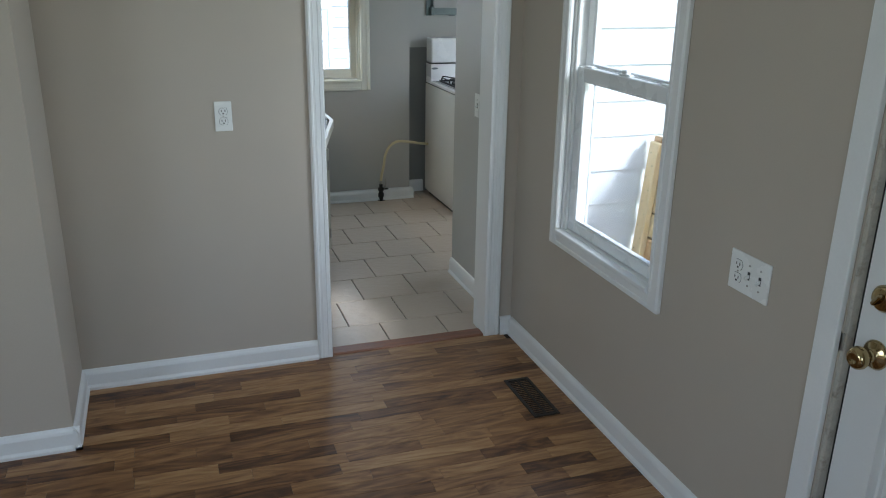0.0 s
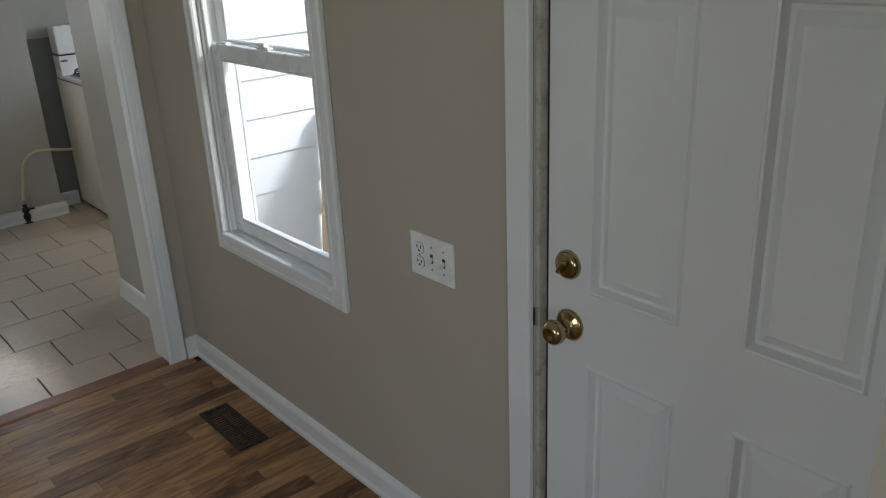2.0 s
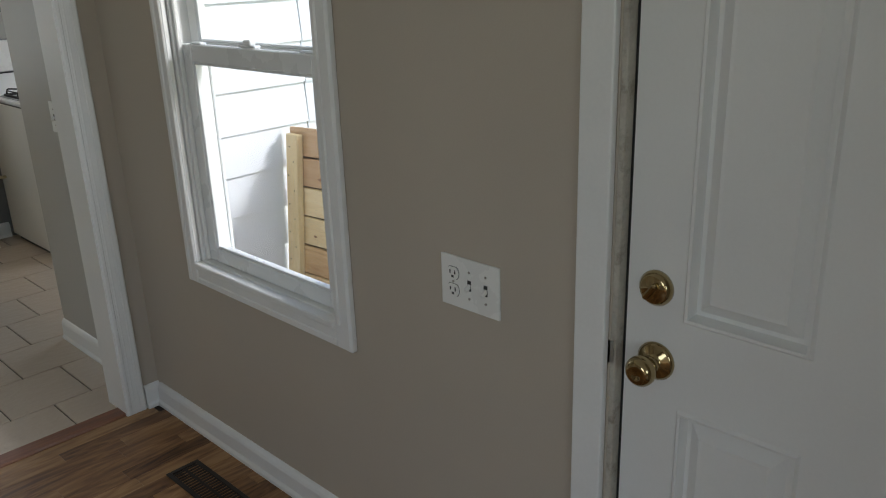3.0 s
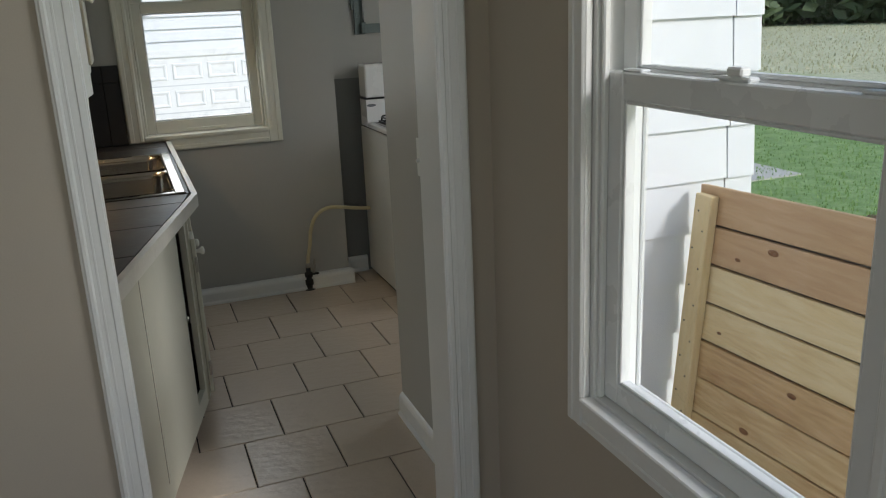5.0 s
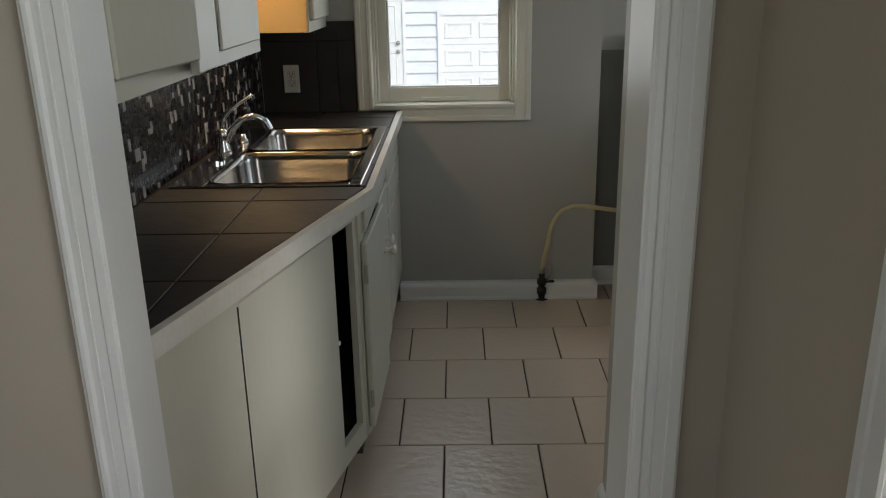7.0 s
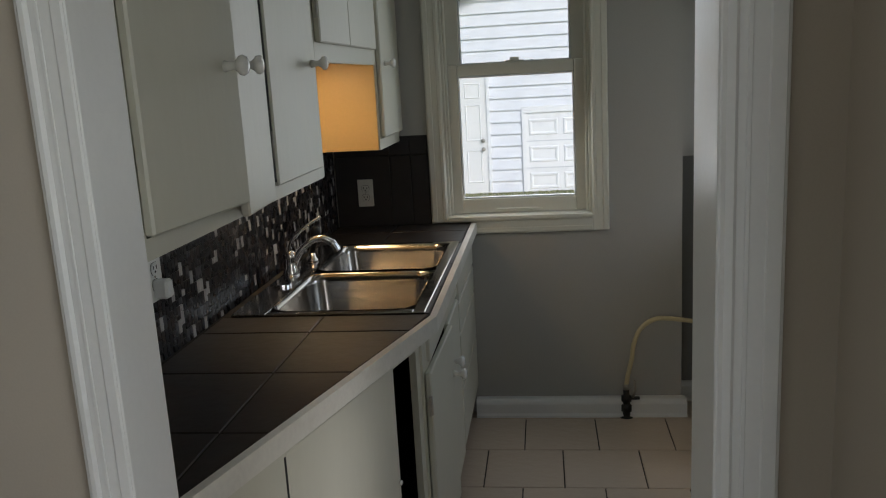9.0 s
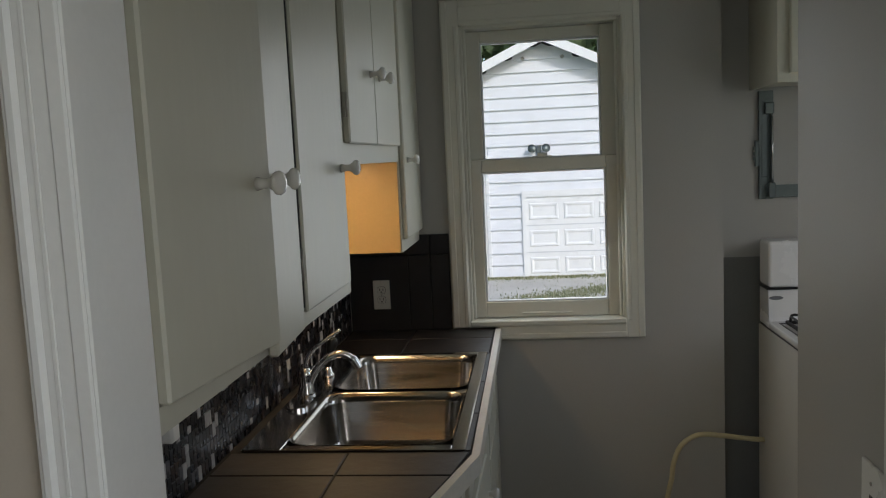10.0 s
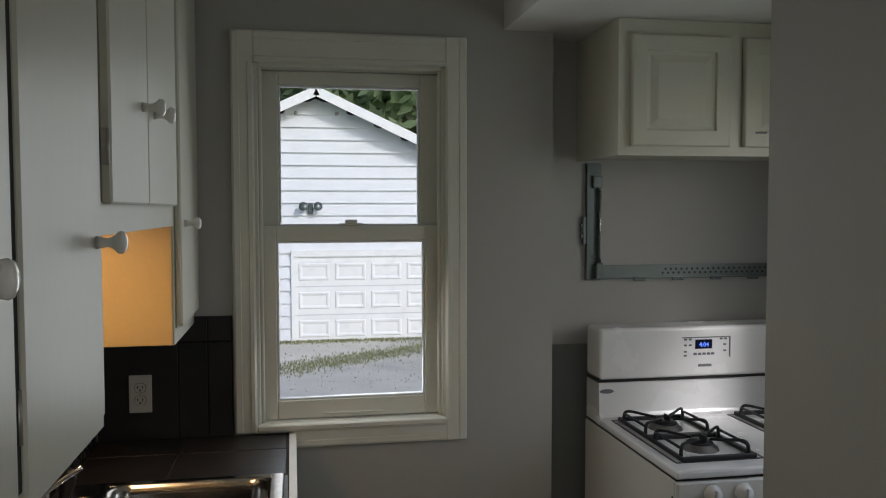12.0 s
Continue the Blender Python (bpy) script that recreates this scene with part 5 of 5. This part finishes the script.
part("plug", bx(WEST + 0.018, WEST + 0.052, 0.757, 0.793, 1.035, 1.078, bev=0.005), M_PLASTIC, pl, "white plug-in adaptor")

# ---- outside: siding, porch, fence ----
GZ = -0.46
solid("ground", bx(-400, 400, -400, 400, GZ - 0.3, GZ), M_GROUND, "green lawn turning to dry field", "ground")
bm = bmesh.new()
box(bm, -3.9, 0.10, -5.45, 2.86, GZ - 0.1, -0.121)
box(bm, 0.10, 1.42, PART - 0.13, 2.86, GZ - 0.1, -0.121)
solid("foundation", bm, M_CONC, "grey concrete house foundation", "foundation")
bm = bmesh.new()
box(bm, -4.2, 0.35, -5.8, 3.2, CEIL + 0.12, CEIL + 0.35)
box(bm, 0.35, 1.75, PART - 0.35, 3.2, CEIL + 0.12, CEIL + 0.35)
solid("roof", bm, M_ROOF, "flat grey roof over the house", "roof")

ext = solid("wall_outside", bx(0.114, 1.42, PART - 0.145, PART - 0.131, -0.4, 2.6), M_SIDING, "white painted lap siding on the house", "siding")


def board(x0, x1, y, z, h, t0=0.006, t1=0.024):
    """One lapped board, facing -y: thin above, thick at its lower edge."""
    return extrude(bmesh.new(), [(y, z), (y - t1, z), (y - t0, z + h), (y, z + h)], "x", x0, x1)


SYD = PART - 0.145
for i in range(-1, 13):
    z = -0.21 + i * 0.2
    part("siding_board", board(0.114, 1.30, SYD, z, 0.208), M_SIDING, ext)
    part("corner_cap", extrude(bmesh.new(), [(SYD - 0.001, z - 0.002), (SYD - 0.025, z - 0.002), (SYD - 0.011, z + 0.205), (SYD - 0.001, z + 0.205)], "x", 1.305, 1.43), M_SIDING, ext)
ext2 = solid("wall_outside_front", wall_with_holes("x", 0.101, 0.112, -5.4, SYD - 0.03, -0.4, 2.6, [(-2.80, -1.955, -0.4, 2.06), (-1.165, -0.445, 0.62, 2.06)]), M_SIDING, "white siding of the front wall", "siding")

porch = solid("porch_floor", bx(0.113, 1.30, -3.6, SYD - 0.026, GZ, -0.455), M_PORCH, "brown-grey wooden porch floor", "porch")
nb = 40
for i in range(nb):
    w = (SYD - 0.03 + 3.5) / nb
    part("porch_board", bx(0.114, 1.30, -3.5 + i * w + 0.002, -3.5 + (i + 1) * w - 0.002, -0.455, -0.438, bev=0.003), M_PORCH, porch)

# low plank wall, leaning outwards; local x: out, y: along, z: up the boards
fence = thing("porch_wall", (1.0, -0.2, -0.438), "low wall of new pine planks with nailed upright", "fence")
FM = Matrix.Translation((1.15, 0.66, 0.79)) @ pose(0, 0, 0, 0, 5.0)
SLOPE = pose(0, 0, 0, -2.4)
rng = random.Random(21)
for i in range(9):
    z1 = -i * 0.1475
    end = rng.uniform(-0.012, 0.014)
    mz = FM @ Matrix.Translation((rng.uniform(-0.002, 0.002), 0, z1)) @ SLOPE
    pb = part("plank", bx(0.0, 0.022, -1.45, end, -0.1405 + rng.uniform(0, 0.004), 0, bev=0.003, m=mz), M_PINE if i > 1 else M_TAN, fence)
    for k in range(rng.choice((0, 1, 1, 2))):
        ky, kz, kr = -0.18 - rng.random() * 1.0, -0.03 - rng.random() * 0.08, 0.009 + rng.random() * 0.011
        mk = mz @ Matrix.Translation((-0.0003, ky, kz)) @ pose(0, 0, 0, 0, -90) @ Matrix.Diagonal((0.6, 1.3, 1, 1))
        part("knot", lathe(bmesh.new(), [(kr, -0.0004), (kr * 0.9, 0.0006), (0, 0.0007)], mk, 12), M_KNOT, pb)
# Unseen sheet added behind the planks to block light, so their gaps stay dark.
part("backing", bx(0.026, 0.034, -1.44, -0.03, -1.20, -0.04, m=FM @ SLOPE), M_PORCH, fence, "unseen dark sheet added to darken the plank gaps")
MP = FM @ Matrix.Translation((-0.0195, -0.075, 0))
post = part("upright", bx(-0.019, 0.019, -0.045, 0.045, -1.235, -0.028, bev=0.004, m=MP), M_POST, fence, "pale pine two-by-four upright")
for k in range(14):
    part("nail", lathe(bmesh.new(), [(0, 0), (0.004, 0), (0.004, 0.001), (0, 0.001)], MP @ Matrix.Translation((-0.0195, (-1) ** k * 0.02 + rng.uniform(-0.006, 0.006), -0.09 - k * 0.0717)) @ pose(0, 0, 0, 0, -90), 8), M_SLOT, post)

solid("walk_slab", bx(4.7, 6.3, 1.0, 3.0, GZ, GZ + 0.03, bev=0.01), M_CONC, "pale concrete walk in the lawn", "pavement")
rng = random.Random(5)
bm = bmesh.new()
for k in range(420):
    x, y = 4.5 + rng.random() * 2.2, 1.2 + rng.random() * 2.2
    if 4.75 < x < 6.2 and y < 2.9 and rng.random() < 0.8:
        continue
    s = 0.025 + rng.random() * 0.04
    zz = GZ + 0.012 + (0.03 if (4.7 < x < 6.3 and y < 3.0) else 0)
    a = rng.random() * 6.3
    u, v = Vector((math.cos(a), math.sin(a), rng.uniform(-0.4, 0.4))) * s, Vector((-math.sin(a), math.cos(a), rng.uniform(-0.3, 0.3))) * s * 0.7
    c = Vector((x, y, zz))
    bm.faces.new([bm.verts.new(c + p) for p in (u, v, -u, -v)])
solid("leaf_litter", bm, M_LEAF, "brown fallen leaves on the lawn", "leaves", kind="stuff")

# ---- garage ----
GY, GL, GRR = 12.7, -2.6, 2.05
PX, PZ = -0.27, 3.43
gar = thing("garage", (PX, GY + 2, GZ), "white lap-sided gabled garage with panelled overhead door", "garage")
slope = (3.43 - 2.714) / (1.281 + 0.271)
EAVE = PZ - 0.1 - slope * (GRR - PX)
bm = bmesh.new()
gl, gr_ = PX - (GRR - PX), GRR
extrude(bm, [(gl, GZ), (gr_, GZ), (gr_, EAVE), (PX, PZ - 0.12), (gl, EAVE)], "y", GY + 0.03, GY + 5.5)
part("wall", bm, M_SIDING, gar)
for s in (-1, 1):
    m = Matrix.Translation((PX, 0, PZ)) @ pose(0, 0, 0, 0, s * math.degrees(math.atan(slope)))
    L = (GRR - PX + 0.35) / math.cos(math.atan(slope))
    rf = part("roof", bx(0 if s > 0 else -L, L if s > 0 else 0, GY - 0.28, GY + 5.6, -0.03, 0.02, m=m), M_ROOF, gar)
    part("rake_board", bx(0 if s > 0 else -L, L if s > 0 else 0, GY - 0.30, GY - 0.27, -0.11, 0.03, m=m), M_VINYL, rf)
SD0, SD1 = -2.05, -1.24      # side door
GD0, GD1, GDT = -0.605, 1.655, 0.865
for i in range(20):
    z = GZ + 0.02 + i * 0.1945
    half = GRR - PX if z + 0.19 < EAVE else max(0.0, (PZ - 0.12 - z - 0.03) / slope)
    if half < 0.1:
        continue
    spans = [(PX - half, PX + half)]
    holes = []
    if z < 1.55:
        holes.append((SD0 - 0.09, SD1 + 0.05))
    if z < GDT + 0.02:
        holes.append((GD0 - 0.065, GD1 + 0.065))
    for h0, h1 in holes:
        nxt = []
        for a, b in spans:
            if h0 > a:
                nxt.append((a, min(b, h0)))
            if h1 < b:
                nxt.append((max(a, h1), b))
        spans = [q for q in nxt if q[1] - q[0] > 0.02]
    for a, b in spans:
        part("siding_board", board(a, b, GY + 0.03, z, 0.20, 0.008, 0.046), M_SIDING, gar)
gd = part("overhead_door", bx(GD0, GD1, GY - 0.005, GY + 0.03, GZ + 0.02, GDT), M_VINYL, gar, "white raised-panel overhead door")
NP = 4
pw_ = (GD1 - GD0) / NP
for r in range(3):
    z0, z1 = -0.395 + r * 0.445, -0.129 + r * 0.445
    part("section_joint", bx(GD0, GD1, GY - 0.008, GY - 0.004, z0 - 0.105, z0 - 0.088), M_PANELGREY, gd)
    for c in range(NP):
        x0 = GD0 + c * pw_ + 0.046
        x1 = x0 + pw_ - 0.088
        bm = bmesh.new()
        loops = [(0.0, -0.006), (0.012, -0.022), (0.035, -0.022), (0.06, -0.008), (0.075, -0.008)]
        rings = [[bm.verts.new((x, GY + d, z)) for x, z in ((x0 + i, z0 + i), (x1 - i, z0 + i), (x1 - i, z1 - i), (x0 + i, z1 - i))] for i, d in loops]
        for p, q in zip(rings, rings[1:]):
            for k in range(4):
                bm.faces.new((p[k], p[(k + 1) % 4], q[(k + 1) % 4], q[k]))
        bm.faces.new(rings[-1])
        part("door_panel", bm, M_VINYL, gd)
bm = bmesh.new()
box(bm, GD0 - 0.065, GD0, GY - 0.035, GY + 0.03, GZ + 0.02, GDT + 0.1)
box(bm, GD1, GD1 + 0.065, GY - 0.035, GY + 0.03, GZ + 0.02, GDT + 0.1)
box(bm, GD0, GD1, GY - 0.035, GY + 0.03, GDT, GDT + 0.1)
part("door_trim", bm, M_VINYL, gar)
sd = part("side_door", bx(SD0, SD1, GY - 0.01, GY + 0.03, GZ + 0.02, 1.50), M_DOOR, gar, "pale blue-white panelled side door")
for x0, x1 in ((SD0 + 0.1, SD0 + 0.36), (SD1 - 0.36, SD1 - 0.1)):
    for z0, z1 in ((GZ + 0.2, GZ + 0.75), (GZ + 0.9, GZ + 1.5), (GZ + 1.6, GZ + 1.85)):
        bm = bmesh.new()
        rings = [[bm.verts.new((x, GY + d, z)) for x, z in ((x0 + i, z0 + i), (x1 - i, z0 + i), (x1 - i, z1 - i), (x0 + i, z1 - i))] for i, d in ((0, -0.011), (0.012, -0.022), (0.03, -0.012), (0.04, -0.012))]
        for p, q in zip(rings, rings[1:]):
            for k in range(4):
                bm.faces.new((p[k], p[(k + 1) % 4], q[(k + 1) % 4], q[k]))
        bm.faces.new(rings[-1])
        part("door_panel", bm, M_DOOR, sd)
for z in (0.445, 0.30):
    part("door_knob", lathe(bmesh.new(), [(0, 0), (0.035, 0), (0.03, 0.02), (0.032, 0.05), (0, 0.06)], Matrix.Translation((SD1 - 0.08, GY - 0.01, z)) @ pose(0, 0, 0, 90), 14), M_HINGE, sd)
bm = bmesh.new()
box(bm, SD0 - 0.09, SD0, GY - 0.035, GY + 0.03, GZ + 0.02, 1.58)
box(bm, SD1, SD1 + 0.05, GY - 0.035, GY + 0.03, GZ + 0.02, 1.58)
box(bm, SD0, SD1, GY - 0.035, GY + 0.03, 1.50, 1.58)
part("door_trim", bm, M_VINYL, gar)
fl = thing("floodlight", (-0.365, GY - 0.02, 1.6), "grey twin-head floodlight on the garage gable", "floodlight")
part("mount", bx(-0.405, -0.325, GY - 0.06, GY + 0.0, 1.53, 1.69, bev=0.01), M_GALV, fl)
for s in (-1, 1):
    mm = Matrix.Translation((-0.365 + s * 0.10, GY - 0.08, 1.63)) @ pose(0, 0, 0, 75, 0, s * 12)
    part("lamp_head", lathe(bmesh.new(), [(0, -0.06), (0.03, -0.05), (0.045, 0.0), (0.068, 0.06), (0.068, 0.075), (0, 0.075)], mm, 16), M_GALV, fl)
for x in (-0.577, 0.05):
    v = thing("gable_hook", (x, GY - 0.01, 3.06), "small metal hook near the garage peak", "hook")
    part("hook", lathe(bmesh.new(), [(0, 0), (0.03, 0), (0.03, 0.03), (0, 0.05)], Matrix.Translation((x, GY - 0.0, 3.08)) @ pose(0, 0, 0, 90), 10), M_HINGE, v)

drive = solid("driveway", bx(-2.6, 6.0, 5.0, GY + 0.02, GZ - 0.05, GZ + 0.012), M_CONC, "worn grey concrete driveway with weeds in its cracks", "driveway")


def blades(name, n, pick, size, material, label, seed, category="weeds"):
    r = random.Random(seed)
    bm = bmesh.new()
    for _ in range(n):
        x, y, k = pick(r)
        s = size * k * (0.5 + r.random())
        a, lean = r.random() * 6.28, r.uniform(-0.6, 0.6)
        u = Vector((math.cos(a), math.sin(a), 0)) * s * 0.22
        t = Vector((math.sin(a) * lean, -math.cos(a) * lean, 1)) * s
        c = Vector((x, y, GZ + 0.01))
        vs = [bm.verts.new(c - u), bm.verts.new(c + u), bm.verts.new(c + t * 0.6 + u * 0.8), bm.verts.new(c + t), bm.verts.new(c + t * 0.55 - u * 0.9)]
        bm.faces.new(vs)
    return solid(name, bm, material, label, category, kind="stuff")


def weed_place(r):
    q = r.random()
    if q < 0.35:
        return PX + r.uniform(-2.3, 2.3), GY - 0.1 - abs(r.gauss(0, 0.12)), 0.9
    if q < 0.85:
        t = r.random()
        return -0.9 + 2.6 * t + r.gauss(0, 0.16), 10.3 + 1.7 * t + r.gauss(0, 0.22), 0.8
    return r.uniform(-2.0, 2.0), r.uniform(9.0, 12.5), 0.5


blades("driveway_weeds", 6500, weed_place, 0.036, M_WEED, "low green weeds growing over the concrete", 3)
blades("lawn_grass", 16000, lambda r: (lambda d, a: (-0.9 + d * math.sin(a), -1.9 + d * math.cos(a), 1))(6.5 + 11 * r.random() ** 1.3, radians(r.uniform(28, 62))), 0.028,
       leaf_mat("grass_blades", (0.20, 0.33, 0.09), (0.40, 0.54, 0.20)), "short green lawn grass", 8, "grass")
blades("field_grass", 9000, lambda r: (lambda d, a: (-0.9 + d * math.sin(a), -1.9 + d * math.cos(a), 1))(22 + 34 * r.random(), radians(r.uniform(33, 58))), 0.07,
       leaf_mat("dry_blades", (0.45, 0.44, 0.25), (0.72, 0.67, 0.46)), "dry pale field grass", 9, "grass")


def tree(name, at, height, spread, leaves, size, seed, label, low=0.25):
    r = random.Random(seed)
    th = thing(name, at, label, "tree", "trees behind")
    base = Vector(at)
    bm = bmesh.new()
    top_ = base + Vector((r.uniform(-0.3, 0.3), r.uniform(-0.3, 0.3), height * 0.75))
    tube(bm, [base, base.lerp(top_, 0.4) + Vector((0.1, 0.05, 0)), top_], [height * 0.03, height * 0.02, height * 0.006], 8)
    tips = []
    for k in range(11):
        a = k * 2.4 + r.random()
        s = base.lerp(top_, 0.3 + 0.06 * k)
        e = s + Vector((math.cos(a), math.sin(a), 0.45)) * spread * (0.5 + 0.4 * r.random())
        tube(bm, [s, s.lerp(e, 0.5) + Vector((0, 0, 0.15)), e], [height * 0.01, height * 0.007, height * 0.002], 5)
        tips += [e, s.lerp(e, 0.6)]
    part("trunk", bm, M_BARK, th)
    bm = bmesh.new()
    clumps = [(t, spread * (0.22 + 0.2 * r.random())) for t in tips]
    for _ in range(16):
        a, h = r.random() * 6.28, low + (1 - low) * r.random()
        rad = spread * math.sqrt(r.random()) * (1.05 - 0.6 * h)
        clumps.append((base + Vector((math.cos(a) * rad, math.sin(a) * rad, height * h)), spread * (0.2 + 0.18 * r.random())))
    if low < 0.1:
        for _ in range(26):
            clumps.append((base + Vector((r.uniform(-1, 1) * spread, r.uniform(-1, 1) * spread, height * r.uniform(0.02, 0.3))), spread * (0.2 + 0.15 * r.random())))
    for _ in range(leaves):
        c, rr = r.choice(clumps)
        p = c + Vector((r.gauss(0, 1), r.gauss(0, 1), r.gauss(0, 0.8))) * rr * 0.55
        if p.z < GZ + 0.1:
            continue
        s = size * (0.6 + 0.8 * r.random())
        u = Vector((r.gauss(0, 1), r.gauss(0, 1), r.gauss(0, 1))).normalized() * s
        v = u.orthogonal().normalized() * s * 0.55
        bm.faces.new([bm.verts.new(p + q) for q in (u, v, -u, -v)])
    part("crown", bm, M_FOLIAGE, th)
    return th


# trees behind the garage
for i, (x, y, h, s) in enumerate(((-5.5, 26, 9.5, 3.6), (-1.2, 30, 8.6, 3.8), (2.6, 24, 8.6, 3.4), (6.0, 27, 9.5, 3.8), (9.5, 31, 10, 4.0), (-9.5, 29, 10, 4.0))):
    tree("leafy_tree", (x, y, GZ), h, s, 4200, 0.26, 40 + i, "dense green broadleaf tree beyond the garage", 0.15)
# wood edge beyond the field
for i in range(24):
    a = radians(30 + i * 1.45)
    d = 58 + 6 * ((i * 7) % 5) / 4
    tree("leafy_tree", (-0.9 + d * math.sin(a), -1.9 + d * math.cos(a), GZ), 8.5 + (i * 5 % 4), 4.4, 2000, 0.55, 80 + i, "dense green tree at the edge of the field", 0.03)

# ---- pieces: laminate strips, floor tiles, wall tiles ----
rng = random.Random(2)
near_planks, far = 0, bmesh.new()
SW = 0.0655
widths = {}


def strip_mesh(L):
    key = round(L, 2)
    if key not in widths:
        widths[key] = mesh_of("floor_strip", bx(0, key - 0.0008, 0, SW - 0.0008, -0.004, 0.0, bev=0.0006), M_PLANK)
    return widths[key]


y = -SW
while y > -5.2:
    x = -3.6 - rng.random() * 0.4
    while x < 0.0:
        L = rng.choice((0.28, 0.34, 0.42, 0.5, 0.58))
        x0, x1 = max(x, -3.6), min(x + L, 0.0)
        if x1 - x0 > 0.05:
            if y > -1.65 and x1 > -2.4 and near_planks < 300 and not (x0 < -1.93 and y > -0.46):
                lx = x0
                if x0 < -1.93 and y > -0.46:
                    lx = -1.93
                piece("floor_strip", strip_mesh(x1 - lx), (lx, y, 0), floor)
                near_planks += 1
            elif not (x1 < -1.93 and y > -0.46):
                box(far, x0 + 0.0004, x1 - 0.0004, y + 0.0004, y + SW - 0.0004, -0.004, 0.0)
        x += L
    y -= SW
part("floor_strips", far, M_PLANKS, floor)["kind"] = "stuff"

TP, TX = 0.3075, 0.299
fme = {}


def ftile(w, h):
    key = (round(w, 3), round(h, 3))
    if key not in fme:
        fme[key] = mesh_of("floor_tile", bx(0, key[0], 0, key[1], -0.004, 0.004, bev=0.0022), M_FTILE)
    return fme[key]


g = 0.0048
for r in range(-1, 10):
    y1 = 2.437 - r * TP
    y0 = y1 - TP
    y0c, y1c = max(y0, 0.075), min(y1, KR)
    if y1c - y0c < 0.03:
        continue
    off = -0.442 if r % 2 == 0 else -0.588
    for c in range(-4, 8):
        x0 = off + c * TX
        x0c, x1c = max(x0, WEST), min(x0 + TX, 1.28)
        ya = y0c
        if x1c > 0.05 and ya < PART - 0.1:     # the stub wall closes the kitchen here
            if y1c > PART - 0.05 and x0c > -0.02:
                ya = PART - 0.1
            else:
                x1c = min(x1c, 0.05)
        if x1c - x0c > 0.03:
            piece("floor_tile", ftile(x1c - x0c - g, y1c - ya - g), (x0c + g / 2, ya + g / 2, 0), kfloor)

# charcoal wall tiles behind the counter, on the window wall
bt = solid("wall_tiling", bx(WEST + 0.009, -0.822, K - 0.006, K - 0.0005, CZ - 0.003, 1.262), M_CGROUT, "charcoal square wall tiles under the cabinet", "wall tiling")
for a, b in ((WEST + 0.010, -0.99), (-0.987, -0.90), (-0.897, -0.823)):
    for c, d in ((CZ, 1.18), (1.183, 1.262)):
        part("wall_tile", bx(a, b, K - 0.012, K - 0.006, c, d, bev=0.0015), M_BTILE, bt)

# glass mosaic behind the sink
mos = solid("mosaic_splashback", bx(WEST + 0.0005, WEST + 0.004, 0.15, K - 0.013, CZ - 0.003, UB), M_CGROUT, "dark glass and stone mosaic splashback", "splashback")
mcols = [("mosaic_black", (0.008, 0.0075, 0.009), 0.28, 0.58), ("mosaic_brown", (0.028, 0.02, 0.018), 0.28, 0.24), ("mosaic_grey", (0.07, 0.067, 0.07), 0.28, 0.11), ("mosaic_pale", (0.42, 0.40, 0.39), 0.3, 0.07)]
mmats = [mat(n, c, ro, spec=0.18, bump=0.02, var=0.15, scale=30) for n, c, ro, _ in mcols]
mms = [mesh_of("mosaic_tile", bx(0, 0.005, 0, 0.0165, 0, 0.0325, bev=0.0008), m) for m in mmats]
mms2 = [mesh_of("mosaic_tile", bx(0, 0.005, 0, 0.0165, 0, 0.0155, bev=0.0008), m) for m in mmats]
joined = [bmesh.new() for _ in mcols]
count = 0
rng = random.Random(11)
ncol = int((K - 0.014 - 0.16) / 0.0185)
for c in range(ncol):
    yy = 0.16 + c * 0.0185
    zz = CZ + 0.001 - rng.choice((0, 0.017))
    while zz < UB - 0.004:
        h = rng.choice((0.0325, 0.0325, 0.0155))
        k = rng.choices(range(4), [q[3] for q in mcols])[0]
        z0 = max(zz, CZ)
        if zz >= CZ and zz + h < UB:
            if 0.70 < yy < 1.22 and count < 296 and not (0.735 < yy < 0.815 and zz > 1.0):
                piece("mosaic_tile", (mms if h > 0.02 else mms2)[k], (WEST + 0.004, yy, zz), mos)
                count += 1
            elif not (0.725 < yy < 0.82 and zz > 1.0):
                box(joined[k], WEST + 0.004, WEST + 0.009, yy, yy + 0.0165, zz, zz + h)
        zz += h + 0.0018
for k, bmj in enumerate(joined):
    part("mosaic_tiles", bmj, mmats[k], mos)["kind"] = "stuff"
